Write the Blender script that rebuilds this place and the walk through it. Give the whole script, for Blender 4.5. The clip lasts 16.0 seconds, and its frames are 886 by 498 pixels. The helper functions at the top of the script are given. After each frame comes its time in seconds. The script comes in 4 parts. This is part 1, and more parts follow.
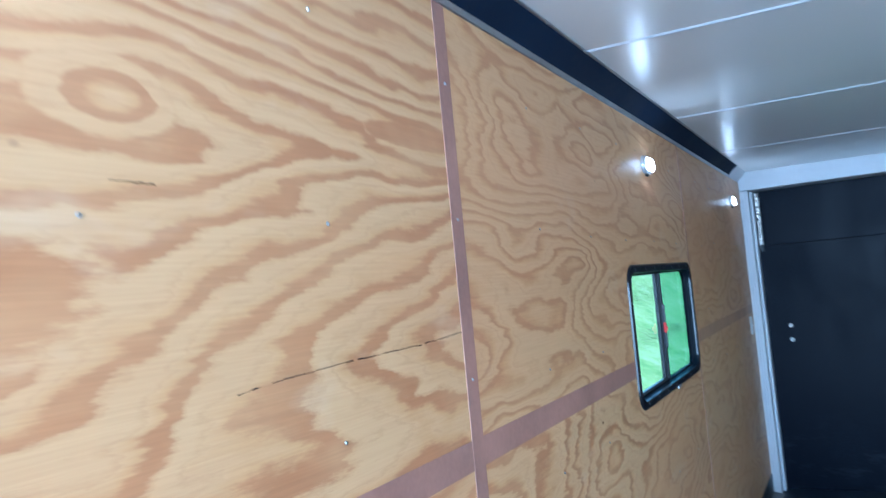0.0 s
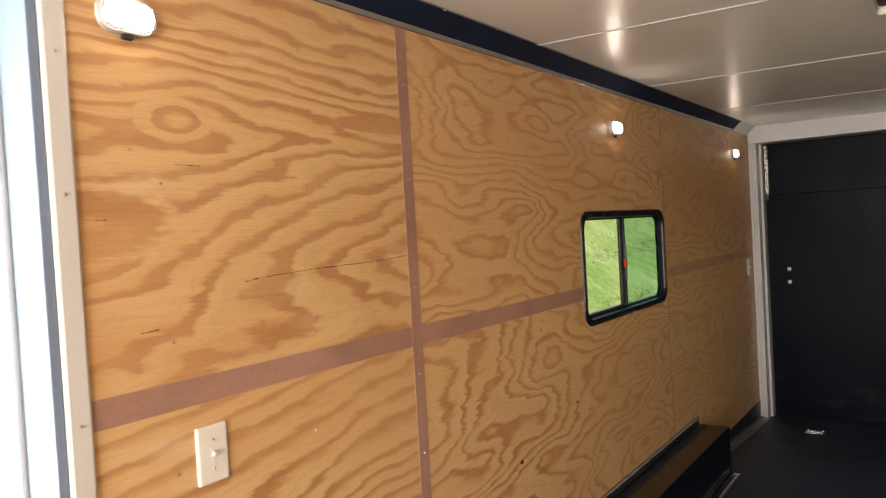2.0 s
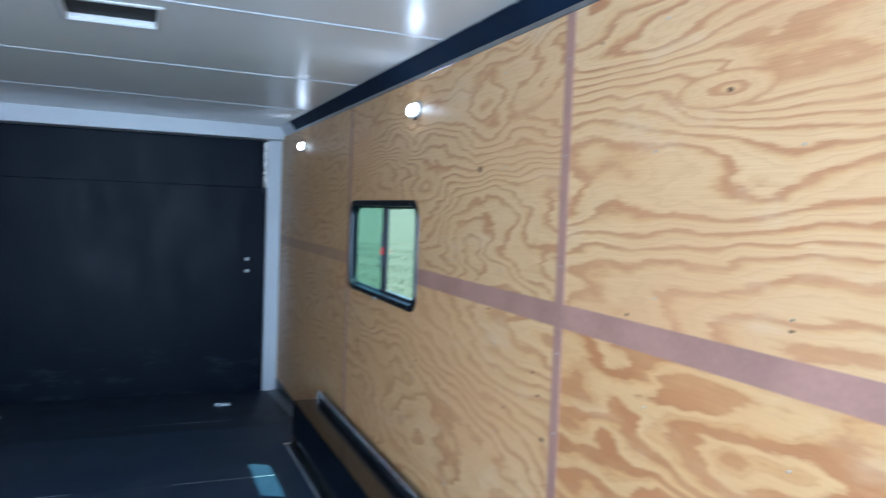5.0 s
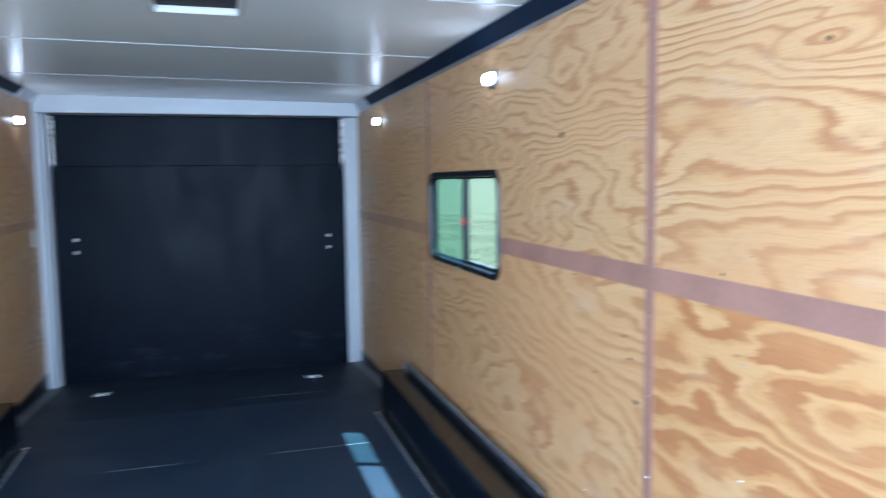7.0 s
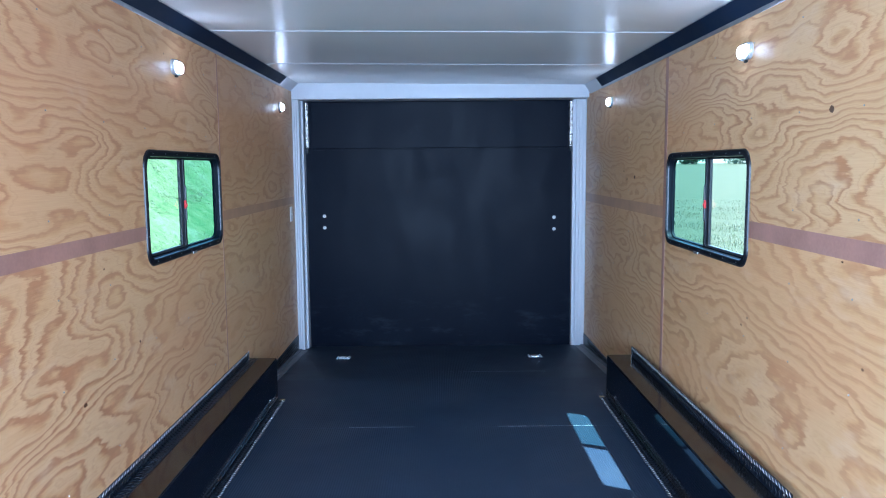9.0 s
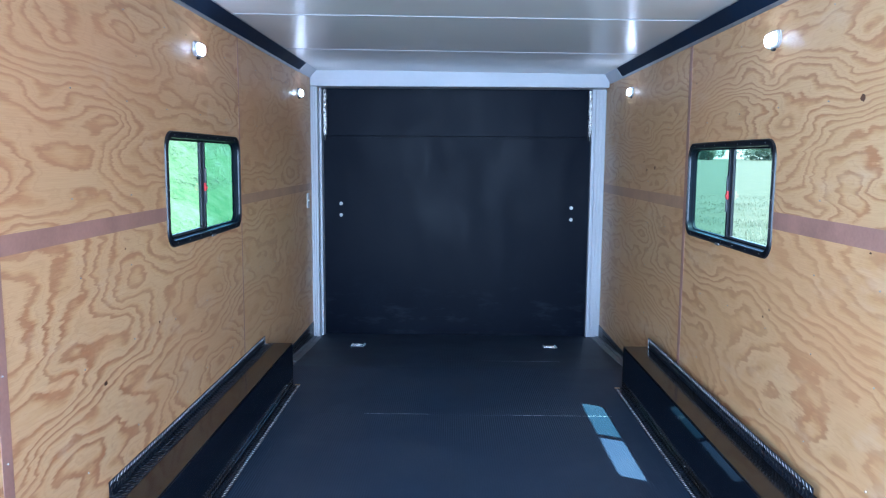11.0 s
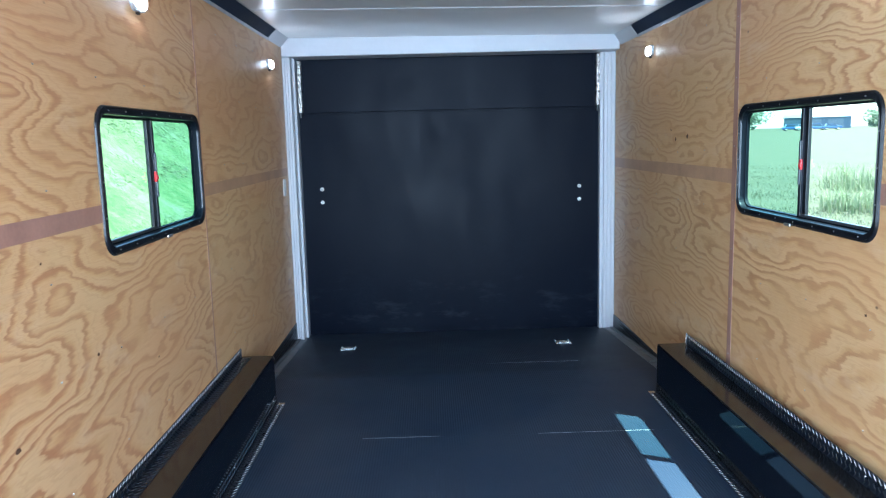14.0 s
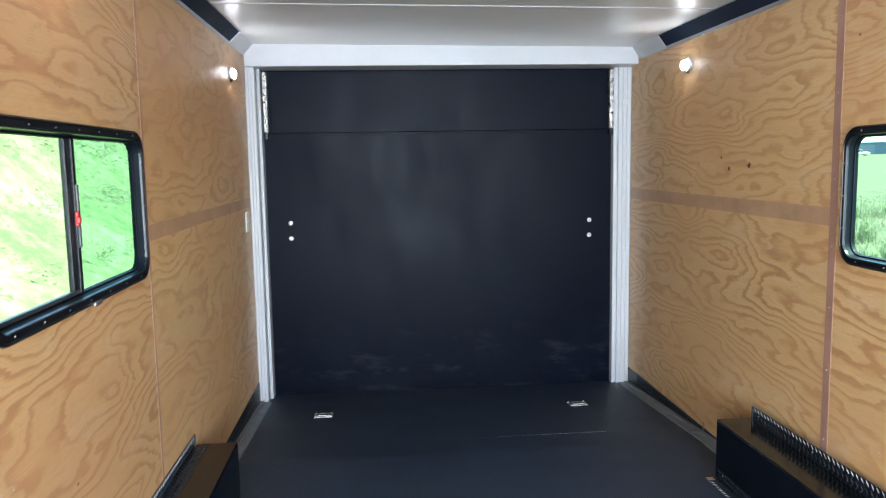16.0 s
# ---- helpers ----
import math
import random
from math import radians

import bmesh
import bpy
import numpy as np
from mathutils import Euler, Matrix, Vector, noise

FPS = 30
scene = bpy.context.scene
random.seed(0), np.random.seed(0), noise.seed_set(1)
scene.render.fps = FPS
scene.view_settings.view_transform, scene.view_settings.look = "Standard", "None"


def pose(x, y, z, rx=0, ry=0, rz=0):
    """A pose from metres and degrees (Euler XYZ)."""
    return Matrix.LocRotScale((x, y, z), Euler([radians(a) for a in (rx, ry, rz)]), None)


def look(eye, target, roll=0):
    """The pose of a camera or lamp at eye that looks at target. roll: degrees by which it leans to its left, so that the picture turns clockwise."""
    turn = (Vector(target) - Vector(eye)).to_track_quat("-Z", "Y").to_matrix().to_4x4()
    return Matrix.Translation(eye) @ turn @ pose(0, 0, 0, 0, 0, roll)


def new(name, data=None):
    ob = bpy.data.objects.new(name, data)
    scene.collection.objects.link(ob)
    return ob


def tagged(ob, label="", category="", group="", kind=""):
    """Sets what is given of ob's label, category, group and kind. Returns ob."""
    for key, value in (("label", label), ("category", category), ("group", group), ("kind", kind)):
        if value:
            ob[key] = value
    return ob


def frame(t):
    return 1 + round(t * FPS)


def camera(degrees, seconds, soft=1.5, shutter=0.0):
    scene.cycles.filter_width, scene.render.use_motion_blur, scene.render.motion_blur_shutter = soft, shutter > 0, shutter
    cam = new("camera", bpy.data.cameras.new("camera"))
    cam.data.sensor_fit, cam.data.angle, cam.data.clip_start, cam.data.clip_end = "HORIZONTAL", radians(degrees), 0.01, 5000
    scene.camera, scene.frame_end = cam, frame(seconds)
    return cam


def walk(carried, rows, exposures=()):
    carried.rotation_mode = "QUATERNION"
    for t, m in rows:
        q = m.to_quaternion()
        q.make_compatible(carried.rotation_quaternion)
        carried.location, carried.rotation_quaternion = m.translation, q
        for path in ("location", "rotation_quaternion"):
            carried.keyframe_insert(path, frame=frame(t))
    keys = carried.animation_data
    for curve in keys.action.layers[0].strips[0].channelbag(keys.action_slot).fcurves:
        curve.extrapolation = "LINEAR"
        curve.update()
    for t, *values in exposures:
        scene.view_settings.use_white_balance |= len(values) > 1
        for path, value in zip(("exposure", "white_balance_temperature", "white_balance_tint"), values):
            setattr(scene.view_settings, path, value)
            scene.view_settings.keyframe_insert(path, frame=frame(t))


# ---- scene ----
cam = camera(61.4, 16.0, soft=1.1, shutter=0.5)
PATH = [
    (0, (-0.562, 0.19, 1.514), (-1.522, 1.941, 1.627), -5.3),
    (0.5, (-0.394, 0.052, 1.546), (-1.476, 1.726, 1.708), -4.7),
    (1, (-0.25, -0.081, 1.532), (-1.34, 1.589, 1.684), -4.0),
    (1.5, (-0.099, -0.193, 1.504), (-1.196, 1.48, 1.522), -3.5),
    (2, (0.058, -0.24, 1.499), (-1.075, 1.407, 1.449), -3.3),
    (2.5, (0.15, -0.247, 1.491), (-0.78, 1.521, 1.388), -2.5),
    (3, (0.121, -0.308, 1.502), (-0.32, 1.638, 1.362), -1.4),
    (3.5, (0.044, -0.342, 1.485), (0.064, 1.652, 1.332), -1.0),
    (4, (0.036, -0.382, 1.488), (0.28, 1.597, 1.335), -0.7),
    (4.5, (0.072, -0.39, 1.48), (0.515, 1.556, 1.34), 0.4),
    (5, (0.124, -0.409, 1.481), (0.88, 1.44, 1.381), 2.1),
    (5.2, (0.144, -0.415, 1.488), (1.007, 1.387, 1.414), 2.5),
    (6.2, (0.115, -0.43, 1.484), (1.202, 1.243, 1.344), 0.9),
    (7.3, (0.048, -0.417, 1.477), (0.353, 1.549, 1.27), -1.2),
    (7.5, (0.028, -0.417, 1.47), (0.216, 1.561, 1.248), -1.2),
    (8, (0.008, -0.428, 1.466), (0.121, 1.557, 1.247), -1.2),
    (8.5, (-0.014, -0.427, 1.464), (0.009, 1.561, 1.248), -0.8),
    (10.8, (-0.035, -0.405, 1.438), (-0.044, 1.580, 1.199), 0.0),
    (11, (-0.052, -0.412, 1.435), (-0.076, 1.574, 1.195), 0.4),
    (11.5, (-0.054, -0.417, 1.434), (-0.109, 1.568, 1.192), 1.0),
    (12, (-0.06, -0.398, 1.434), (-0.102, 1.586, 1.187), 0.4),
    (12.5, (-0.063, -0.338, 1.434), (-0.083, 1.643, 1.157), -0.5),
    (13, (-0.074, -0.144, 1.434), (-0.094, 1.838, 1.165), -0.5),
    (13.5, (-0.082, 0.06, 1.432), (-0.096, 2.043, 1.176), -1.1),
    (14, (-0.188, 0.262, 1.408), (-0.156, 2.24, 1.116), -1.5),
    (14.5, (-0.247, 0.465, 1.406), (-0.116, 2.435, 1.091), -1.3),
    (15, (-0.284, 0.689, 1.424), (-0.148, 2.665, 1.151), 0.4),
    (15.5, (-0.332, 0.905, 1.412), (-0.236, 2.889, 1.183), 0.6),
    (16, (-0.44, 1.107, 1.427), (-0.271, 3.086, 1.195), -1.0),
]
EXPOSURES = [
    (0.0, 2.93, 4150, 0), (0.5, 2.56, 4504, 4), (1.0, 2.44, 5841, 7), (1.5, 2.34, 7623, 16), (2.0, 2.31, 8118, 17), (2.5, 2.39, 8217, 12), (3.0, 3.08, 5592, 7),
    (3.5, 3.06, 4651, 3), (4.0, 3.01, 4285, 4), (4.5, 2.77, 4355, 3), (5.0, 2.64, 4593, 3), (5.3, 2.64, 4692, 5), (7.3, 2.98, 4601, 5), (8.0, 3.1, 4404, 9),
    (11.0, 3.16, 4444, 8), (12.5, 3.2, 4444, 8), (13.5, 3.3, 4701, 4), (14.5, 3.53, 4917, 5), (15.0, 3.57, 5154, 4), (16.0, 3.69, 5759, 7),
]
walk(cam, [(t, look(eye, target, roll)) for t, eye, target, roll in PATH], EXPOSURES)

# ---- light ----
SUN_WAY = Vector((-0.362, 0.172, -1.0)).normalized()
world = bpy.data.worlds.new("sky")
scene.world = world
world.use_nodes = True
wn = world.node_tree.nodes
sky = wn.new("ShaderNodeTexSky")
sky.sky_type = 'NISHITA'
sky.sun_disc = False
sky.sun_elevation = math.asin(-SUN_WAY.z)
sky.sun_rotation = math.atan2(-SUN_WAY.x, -SUN_WAY.y)
world.node_tree.links.new(sky.outputs[0], wn["Background"].inputs[0])
wn["Background"].inputs[1].default_value = 0.15
sun = new("sun", bpy.data.lights.new("sun", 'SUN'))
sun.data.energy, sun.data.angle, sun.data.color = 5.0, radians(0.5), (1.0, 0.95, 0.87)
sun.rotation_mode = 'QUATERNION'
sun.rotation_quaternion = SUN_WAY.to_track_quat('-Z', 'Y')
LAMP_GLOW = 7.6
# daylight that comes in by the wide open front end
day = new("front_daylight", bpy.data.lights.new("front_daylight", 'AREA'))
day.data.shape, day.data.size, day.data.size_y = 'RECTANGLE', 1.8, 1.9
day.data.energy, day.data.color = 54.0, (0.90, 0.96, 1.0)
day.matrix_world = look((0.16, -3.30, 1.15), (-0.15, 1.0, -0.75))
# sky light that comes in by the open side door
side_day = new("side_daylight", bpy.data.lights.new("side_daylight", 'AREA'))
side_day.data.shape, side_day.data.size, side_day.data.size_y = 'RECTANGLE', 0.86, 1.8
side_day.data.energy, side_day.data.color = 8.5, (0.92, 0.97, 1.0)
side_day.matrix_world = look((-1.46, -0.24, 1.05), (1.2, 5.4, 0.90))

# ---- materials ----


def material(name, color, rough=0.6, metal=0.0, spec=0.5):
    m = bpy.data.materials.new(name)
    m.use_nodes = True
    b = m.node_tree.nodes["Principled BSDF"]
    b.inputs["Base Color"].default_value = (*color, 1)
    b.inputs["Roughness"].default_value = rough
    b.inputs["Metallic"].default_value = metal
    b.inputs["Specular IOR Level"].default_value = spec
    return m


class Net:
    """A short hand for wiring nodes of one material."""

    def __init__(self, m):
        self.tree = m.node_tree
        self.bsdf = self.tree.nodes["Principled BSDF"]

    def node(self, kind, **sets):
        n = self.tree.nodes.new(kind)
        for key, value in sets.items():
            n.inputs[key].default_value = value
        return n

    def link(self, a, b):
        self.tree.links.new(a, b)

    def math(self, op, a, b=0.0, c=None):
        n = self.tree.nodes.new("ShaderNodeMath")
        n.operation = op
        for i, v in enumerate((a, b) if c is None else (a, b, c)):
            if hasattr(v, "links"):
                self.link(v, n.inputs[i])
            else:
                n.inputs[i].default_value = v
        return n.outputs[0]

    def vec(self, x, y, z):
        n = self.tree.nodes.new("ShaderNodeCombineXYZ")
        for i, v in enumerate((x, y, z)):
            if hasattr(v, "links"):
                self.link(v, n.inputs[i])
            else:
                n.inputs[i].default_value = v
        return n.outputs[0]

    def coords(self):
        n = self.tree.nodes.new("ShaderNodeTexCoord")
        s = self.tree.nodes.new("ShaderNodeSeparateXYZ")
        self.link(n.outputs["Object"], s.inputs[0])
        return n.outputs["Object"], s.outputs[0], s.outputs[1], s.outputs[2]

    def noise(self, vector, scale, detail=2.0, rough=0.5):
        n = self.node("ShaderNodeTexNoise", Scale=scale, Detail=detail, Roughness=rough)
        self.link(vector, n.inputs["Vector"])
        return n.outputs[0]

    def ramp(self, value, stops):
        n = self.tree.nodes.new("ShaderNodeValToRGB")
        e = n.color_ramp.elements
        while len(e) < len(stops):
            e.new(0.5)
        for el, (p, c) in zip(e, stops):
            el.position = p
            el.color = (*c, 1) if len(c) == 3 else c
        self.link(value, n.inputs[0])
        return n.outputs[0]

    def mix(self, fac, a, b, kind='MIX'):
        n = self.tree.nodes.new("ShaderNodeMix")
        n.data_type, n.blend_type = 'RGBA', kind
        for v, s in ((fac, n.inputs[0]), (a, n.inputs[6]), (b, n.inputs[7])):
            if hasattr(v, "links"):
                self.link(v, s)
            else:
                s.default_value = v if isinstance(v, float) else (*v, 1)
        return n.outputs[2]

    def bump(self, height, strength, distance):
        n = self.node("ShaderNodeBump", Strength=strength, Distance=distance)
        self.link(height, n.inputs["Height"])
        self.link(n.outputs[0], self.bsdf.inputs["Normal"])

    def set(self, name, value):
        self.link(value, self.bsdf.inputs[name])


def worn(name, color, rough=0.5, metal=0.0, amount=0.25, scale=6.0, bump=0.0, spec=0.5):
    """A plain surface with cloudy wear at two scales."""
    m = material(name, color, rough, metal, spec)
    n = Net(m)
    p, x, y, z = n.coords()
    big, small = n.noise(p, scale, 4.0), n.noise(p, scale * 14, 3.0)
    f = n.math('ADD', n.math('MULTIPLY', big, 0.7), n.math('MULTIPLY', small, 0.3))
    lo = tuple(c * (1 - amount) for c in color)
    hi = tuple(min(1.0, c * (1 + amount)) for c in color)
    n.set("Base Color", n.ramp(f, [(0.3, lo), (0.7, hi)]))
    n.set("Roughness", n.ramp(f, [(0.3, (rough * (1 - 0.5 * amount),) * 3), (0.7, (min(1, rough * (1 + 0.5 * amount)),) * 3)]))
    if bump:
        n.bump(small, bump, 0.002)
    return m


def plywood(name, bands, swell, lean=(0.0, 2.0), tint=(1.0, 1.0, 1.0), knots=(), fan=None, haze=1.0, late=0.70, tone=1.0, ragged=0.6, loops=0.95, wiggle=1.0):
    """Rotary-cut pine face: contour bands of a slow wavy field, torn along the grain, which runs along y.
    lean: bands a metre along y and z; knots: (y, z, across, up, rings, first, reach); fan: heights between which the bands fall aslant."""
    m = material(name, (0.5, 0.33, 0.18), 0.42)
    n = Net(m)
    p, x, y, z = n.coords()
    seed = n.node("ShaderNodeObjectInfo").outputs["Random"]
    k = n.math('MULTIPLY', seed, 37.0)
    tear = n.noise(n.vec(n.math('MULTIPLY', y, 4.0), n.math('MULTIPLY', z, 48.0), k), 1.0, 3.0, 0.6)
    tear2 = n.noise(n.vec(n.math('MULTIPLY', y, 7.0), n.math('MULTIPLY', z, 15.0), k), 1.0, 2.0)
    y2 = n.math('ADD', n.math('ADD', y, n.math('MULTIPLY', tear, 0.16 * ragged)), n.math('MULTIPLY', tear2, 0.14 * ragged))
    flat_z = z
    for ky, kz, across, up_, *_ in knots:
        a = n.math('POWER', n.math('DIVIDE', n.math('SUBTRACT', y2, ky + 0.15), across * 2.4), 2.0)
        b = n.math('POWER', n.math('DIVIDE', n.math('SUBTRACT', flat_z, kz), up_ * 2.4), 2.0)
        g = n.math('POWER', 2.718, n.math('MULTIPLY', n.math('ADD', a, b), -1.0))
        z = n.math('ADD', kz, n.math('MULTIPLY', n.math('SUBTRACT', z, kz), n.math('SUBTRACT', 1.0, n.math('MULTIPLY', g, 0.78))))
    slow = n.noise(n.vec(n.math('MULTIPLY', y2, loops * swell), n.math('MULTIPLY', z, 3.0 * swell), k), 1.0, 1.8, 0.45)
    field = n.math('MULTIPLY', slow, bands)
    waver = n.noise(n.vec(n.math('MULTIPLY', y2, 4.2), n.math('MULTIPLY', z, 8.5), n.math('ADD', k, 4.0)), 1.0, 2.0, 0.5)
    field = n.math('ADD', field, n.math('MULTIPLY', n.math('SUBTRACT', waver, 0.5), 2.2 * wiggle))
    if fan:
        lo0, lo1, hi0, hi1 = fan
        up = n.node("ShaderNodeMapRange")
        up.interpolation_type = 'SMOOTHSTEP'
        up.inputs[1].default_value, up.inputs[2].default_value = hi0, hi1
        n.link(z, up.inputs[0])
        down = n.node("ShaderNodeMapRange")
        down.interpolation_type = 'SMOOTHSTEP'
        down.inputs[1].default_value, down.inputs[2].default_value = lo1, lo0
        n.link(z, down.inputs[0])
        mid = n.math('SUBTRACT', n.math('SUBTRACT', 1.0, up.outputs[0]), down.outputs[0])
        flat = n.math('MULTIPLY', n.math('SUBTRACT', z, hi0), 24.0)
        fall = n.math('ADD', n.math('MULTIPLY', n.math('SUBTRACT', 1.62, z), 11.5), 0.75)
        steep = n.math('ADD', fall, n.math('MULTIPLY', n.math('SUBTRACT', y2, 0.45), 4.8))
        base = n.math('ADD', fall, n.math('MULTIPLY', n.math('SUBTRACT', y2, 0.45), 1.2))
        for part_field, share in ((flat, up.outputs[0]), (steep, mid), (base, down.outputs[0])):
            field = n.math('ADD', field, n.math('MULTIPLY', part_field, share))
    else:
        field = n.math('ADD', field, n.math('ADD', n.math('MULTIPLY', y2, lean[0]), n.math('MULTIPLY', z, lean[1])))
    z = flat_z
    fray = n.noise(n.vec(n.math('MULTIPLY', y, 12.0), n.math('MULTIPLY', z, 75.0), k), 1.0, 4.0, 0.7)
    field = n.math('ADD', field, n.math('MULTIPLY', n.math('SUBTRACT', fray, 0.5), 0.34))
    nick = n.noise(n.vec(n.math('MULTIPLY', y, 45.0), n.math('MULTIPLY', z, 110.0), k), 1.0, 3.0, 0.6)
    field = n.math('ADD', field, n.math('MULTIPLY', n.math('SUBTRACT', nick, 0.5), 0.16))
    band = n.math('FRACT', field)
    ring_line = n.ramp(n.math('FRACT', n.math('MULTIPLY', field, 3.0)), [(0.0, (0.0,) * 3), (0.55, (0.0,) * 3), (0.82, (0.28,) * 3), (0.95, (0.0,) * 3)])
    light = tuple(a * b for a, b in zip((0.64, 0.425, 0.215), tint))
    mid_c = tuple(a * b for a, b in zip((0.575, 0.345, 0.155), tint))
    dark = tuple(a * b for a, b in zip((0.42, 0.200, 0.088), tint))
    dark = tuple(a + (b - a) * tone for a, b in zip(mid_c, dark))
    stops = [(0.0, light), (late - 0.34, light), (late - 0.12, mid_c), (late, dark), (0.85, dark), (0.92, light)]
    col = n.ramp(band, stops)
    y3 = n.math('ADD', y, n.math('MULTIPLY', n.math('SUBTRACT', tear2, 0.5), 0.07))
    for ky, kz, across, up_, rings, start, reach in knots:
        a = n.math('POWER', n.math('DIVIDE', n.math('SUBTRACT', y3, ky), across), 2.0)
        b = n.math('POWER', n.math('DIVIDE', n.math('SUBTRACT', z, kz), up_), 2.0)
        far = n.math('ADD', n.math('SQRT', n.math('ADD', a, b)), n.math('MULTIPLY', n.math('SUBTRACT', slow, 0.5), 0.5))
        near = n.node("ShaderNodeMapRange")
        near.interpolation_type = 'SMOOTHSTEP'
        near.inputs[1].default_value, near.inputs[2].default_value = reach, reach * 0.86
        n.link(n.math('ADD', far, n.math('MULTIPLY', n.math('SUBTRACT', fray, 0.5), 0.5)), near.inputs[0])
        ring = n.math('ADD', n.math('ADD', n.math('MULTIPLY', far, rings), start), n.math('MULTIPLY', n.math('SUBTRACT', fray, 0.5), 0.3))
        col = n.mix(near.outputs[0], col, n.ramp(n.math('FRACT', ring), stops))
    col = n.mix(ring_line, col, dark)
    cloud = n.noise(n.vec(n.math('MULTIPLY', y, 1.3), n.math('MULTIPLY', z, 3.0), n.math('ADD', k, 9.0)), 1.0, 3.0)
    soft = n.ramp(cloud, [(0.38, (0.0,) * 3), (0.68, (0.32 * haze,) * 3)])
    col = n.mix(soft, col, mid_c)
    patch = n.noise(n.vec(n.math('MULTIPLY', y, 4.5), n.math('MULTIPLY', z, 9.0), n.math('ADD', k, 21.0)), 1.0, 3.0, 0.6)
    col = n.mix(n.ramp(patch, [(0.45, (0.0,) * 3), (0.72, (0.45,) * 3)]), col, n.mix(0.5, light, mid_c))
    stain = n.noise(n.vec(n.math('MULTIPLY', y, 0.8), n.math('MULTIPLY', z, 1.4), n.math('ADD', k, 33.0)), 1.0, 3.0)
    col = n.mix(n.ramp(stain, [(0.45, (0.0,) * 3), (0.72, (0.55,) * 3)]), col, tuple(a * b for a, b in zip((0.57, 0.305, 0.14), tint)))
    pale = n.noise(n.vec(n.math('MULTIPLY', y, 2.6), n.math('MULTIPLY', z, 6.0), n.math('ADD', k, 51.0)), 1.0, 4.0, 0.65)
    col = n.mix(n.ramp(pale, [(0.58, (0.0,) * 3), (0.76, (0.55,) * 3)]), col, tuple(a * b for a, b in zip((0.66, 0.50, 0.33), tint)))
    fibre = n.noise(n.vec(n.math('MULTIPLY', y, 7.0), n.math('MULTIPLY', z, 330.0), k), 1.0, 3.0)
    col = n.mix(0.35, col, n.ramp(fibre, [(0.3, (0.42,) * 3), (0.7, (0.60,) * 3)]), 'OVERLAY')
    vor = n.node("ShaderNodeTexVoronoi", Scale=1.0)
    n.link(n.vec(n.math('MULTIPLY', y, 3.2), n.math('MULTIPLY', z, 5.0), k), vor.inputs["Vector"])
    speck = n.ramp(vor.outputs["Distance"], [(0.012, (1.0,) * 3), (0.034, (0.0,) * 3)])
    col = n.mix(n.math('MULTIPLY', speck, 0.8), col, (0.10, 0.05, 0.03))
    n.set("Base Color", col)
    n.set("Roughness", n.ramp(cloud, [(0.3, (0.34,) * 3), (0.7, (0.50,) * 3)]))
    n.bump(fibre, 0.12, 0.001)
    return m


W_SWIRL = plywood("pine_plywood_swirl", 18.0, 1.05, (0.0, 8.0), haze=1.2, tone=0.90, late=0.72)
W_PLAIN = plywood("pine_plywood_plain", 12.0, 1.1, (0.0, 4.0), haze=1.8, tone=0.6)
W_FINE = plywood("pine_plywood_fine", 19.0, 1.0, (0.0, 10.0), haze=1.6, tone=0.62, late=0.70)
W_SWEEP = plywood("pine_plywood_sweep", 16.0, 1.0, (-3.0, 7.0), haze=0.8, late=0.70)
W_BLOTCH = plywood("pine_plywood_blotch", 8.0, 1.2, (0.0, 7.0), (1.02, 0.95, 0.84), haze=0.5, late=0.48)
W_KNOT = plywood("pine_plywood_knot", 3.5, 1.5, late=0.62, ragged=0.6, fan=(1.26, 1.43, 1.66, 1.77), loops=0.75, wiggle=0.8, knots=((1.34, 1.792, 0.17, 0.020, 0.12, 0.66, 1.15), (0.700, 1.752, 0.056, 0.031, 0.80, 0.22, 1.55), (0.50, 1.545, 0.15, 0.055, 0.30, 0.52, 1.5)))
W_SLANT = plywood("pine_plywood_slant", 5.0, 1.0, (-3.0, 17.0), wiggle=0.6)
W_LINED = plywood("pine_plywood_lined", 18.0, 1.1, (0.0, 17.0), (1.05, 1.05, 1.05), loops=0.7, wiggle=0.8, knots=((0.80, 1.752, 0.085, 0.022, 0.85, 0.30, 1.9), (0.10, 1.60, 0.12, 0.03, 0.6, 0.35, 1.2)))
W_RIPPLE = plywood("pine_plywood_ripple", 18.0, 1.1, (0.0, 16.0), haze=1.0, tone=0.85, late=0.72, wiggle=1.3)
W_BROAD = plywood("pine_plywood_broad", 11.0, 1.1, (-2.2, 10.0), (1.04, 1.02, 1.00), haze=1.9, late=0.66, tone=0.75, loops=0.75)
STRIP = worn("rose_brown_filler", (0.36, 0.20, 0.155), 0.5, amount=0.20, scale=6)
STRIP_FAINT = worn("thin_rose_filler", (0.46, 0.28, 0.17), 0.5, amount=0.18, scale=7)
CEILING = worn("white_enamel_sheet", (0.69, 0.68, 0.66), 0.29, amount=0.012, scale=0.8, spec=0.8)
WHITE = worn("white_painted_steel", (0.50, 0.505, 0.53), 0.35, amount=0.05, scale=3)
DOOR_WHITE = worn("white_door_skin", (0.88, 0.88, 0.88), 0.8, amount=0.04, scale=3)
PLASTIC = worn("white_plastic", (0.72, 0.70, 0.66), 0.4, amount=0.04)
BLACK_VINYL = worn("black_vinyl", (0.006, 0.013, 0.032), 0.75, amount=0.3, scale=4, spec=0.2)
BLACK_BOX = worn("gloss_black_steel", (0.004, 0.0055, 0.010), 0.06, amount=0.3, scale=5, spec=0.22)
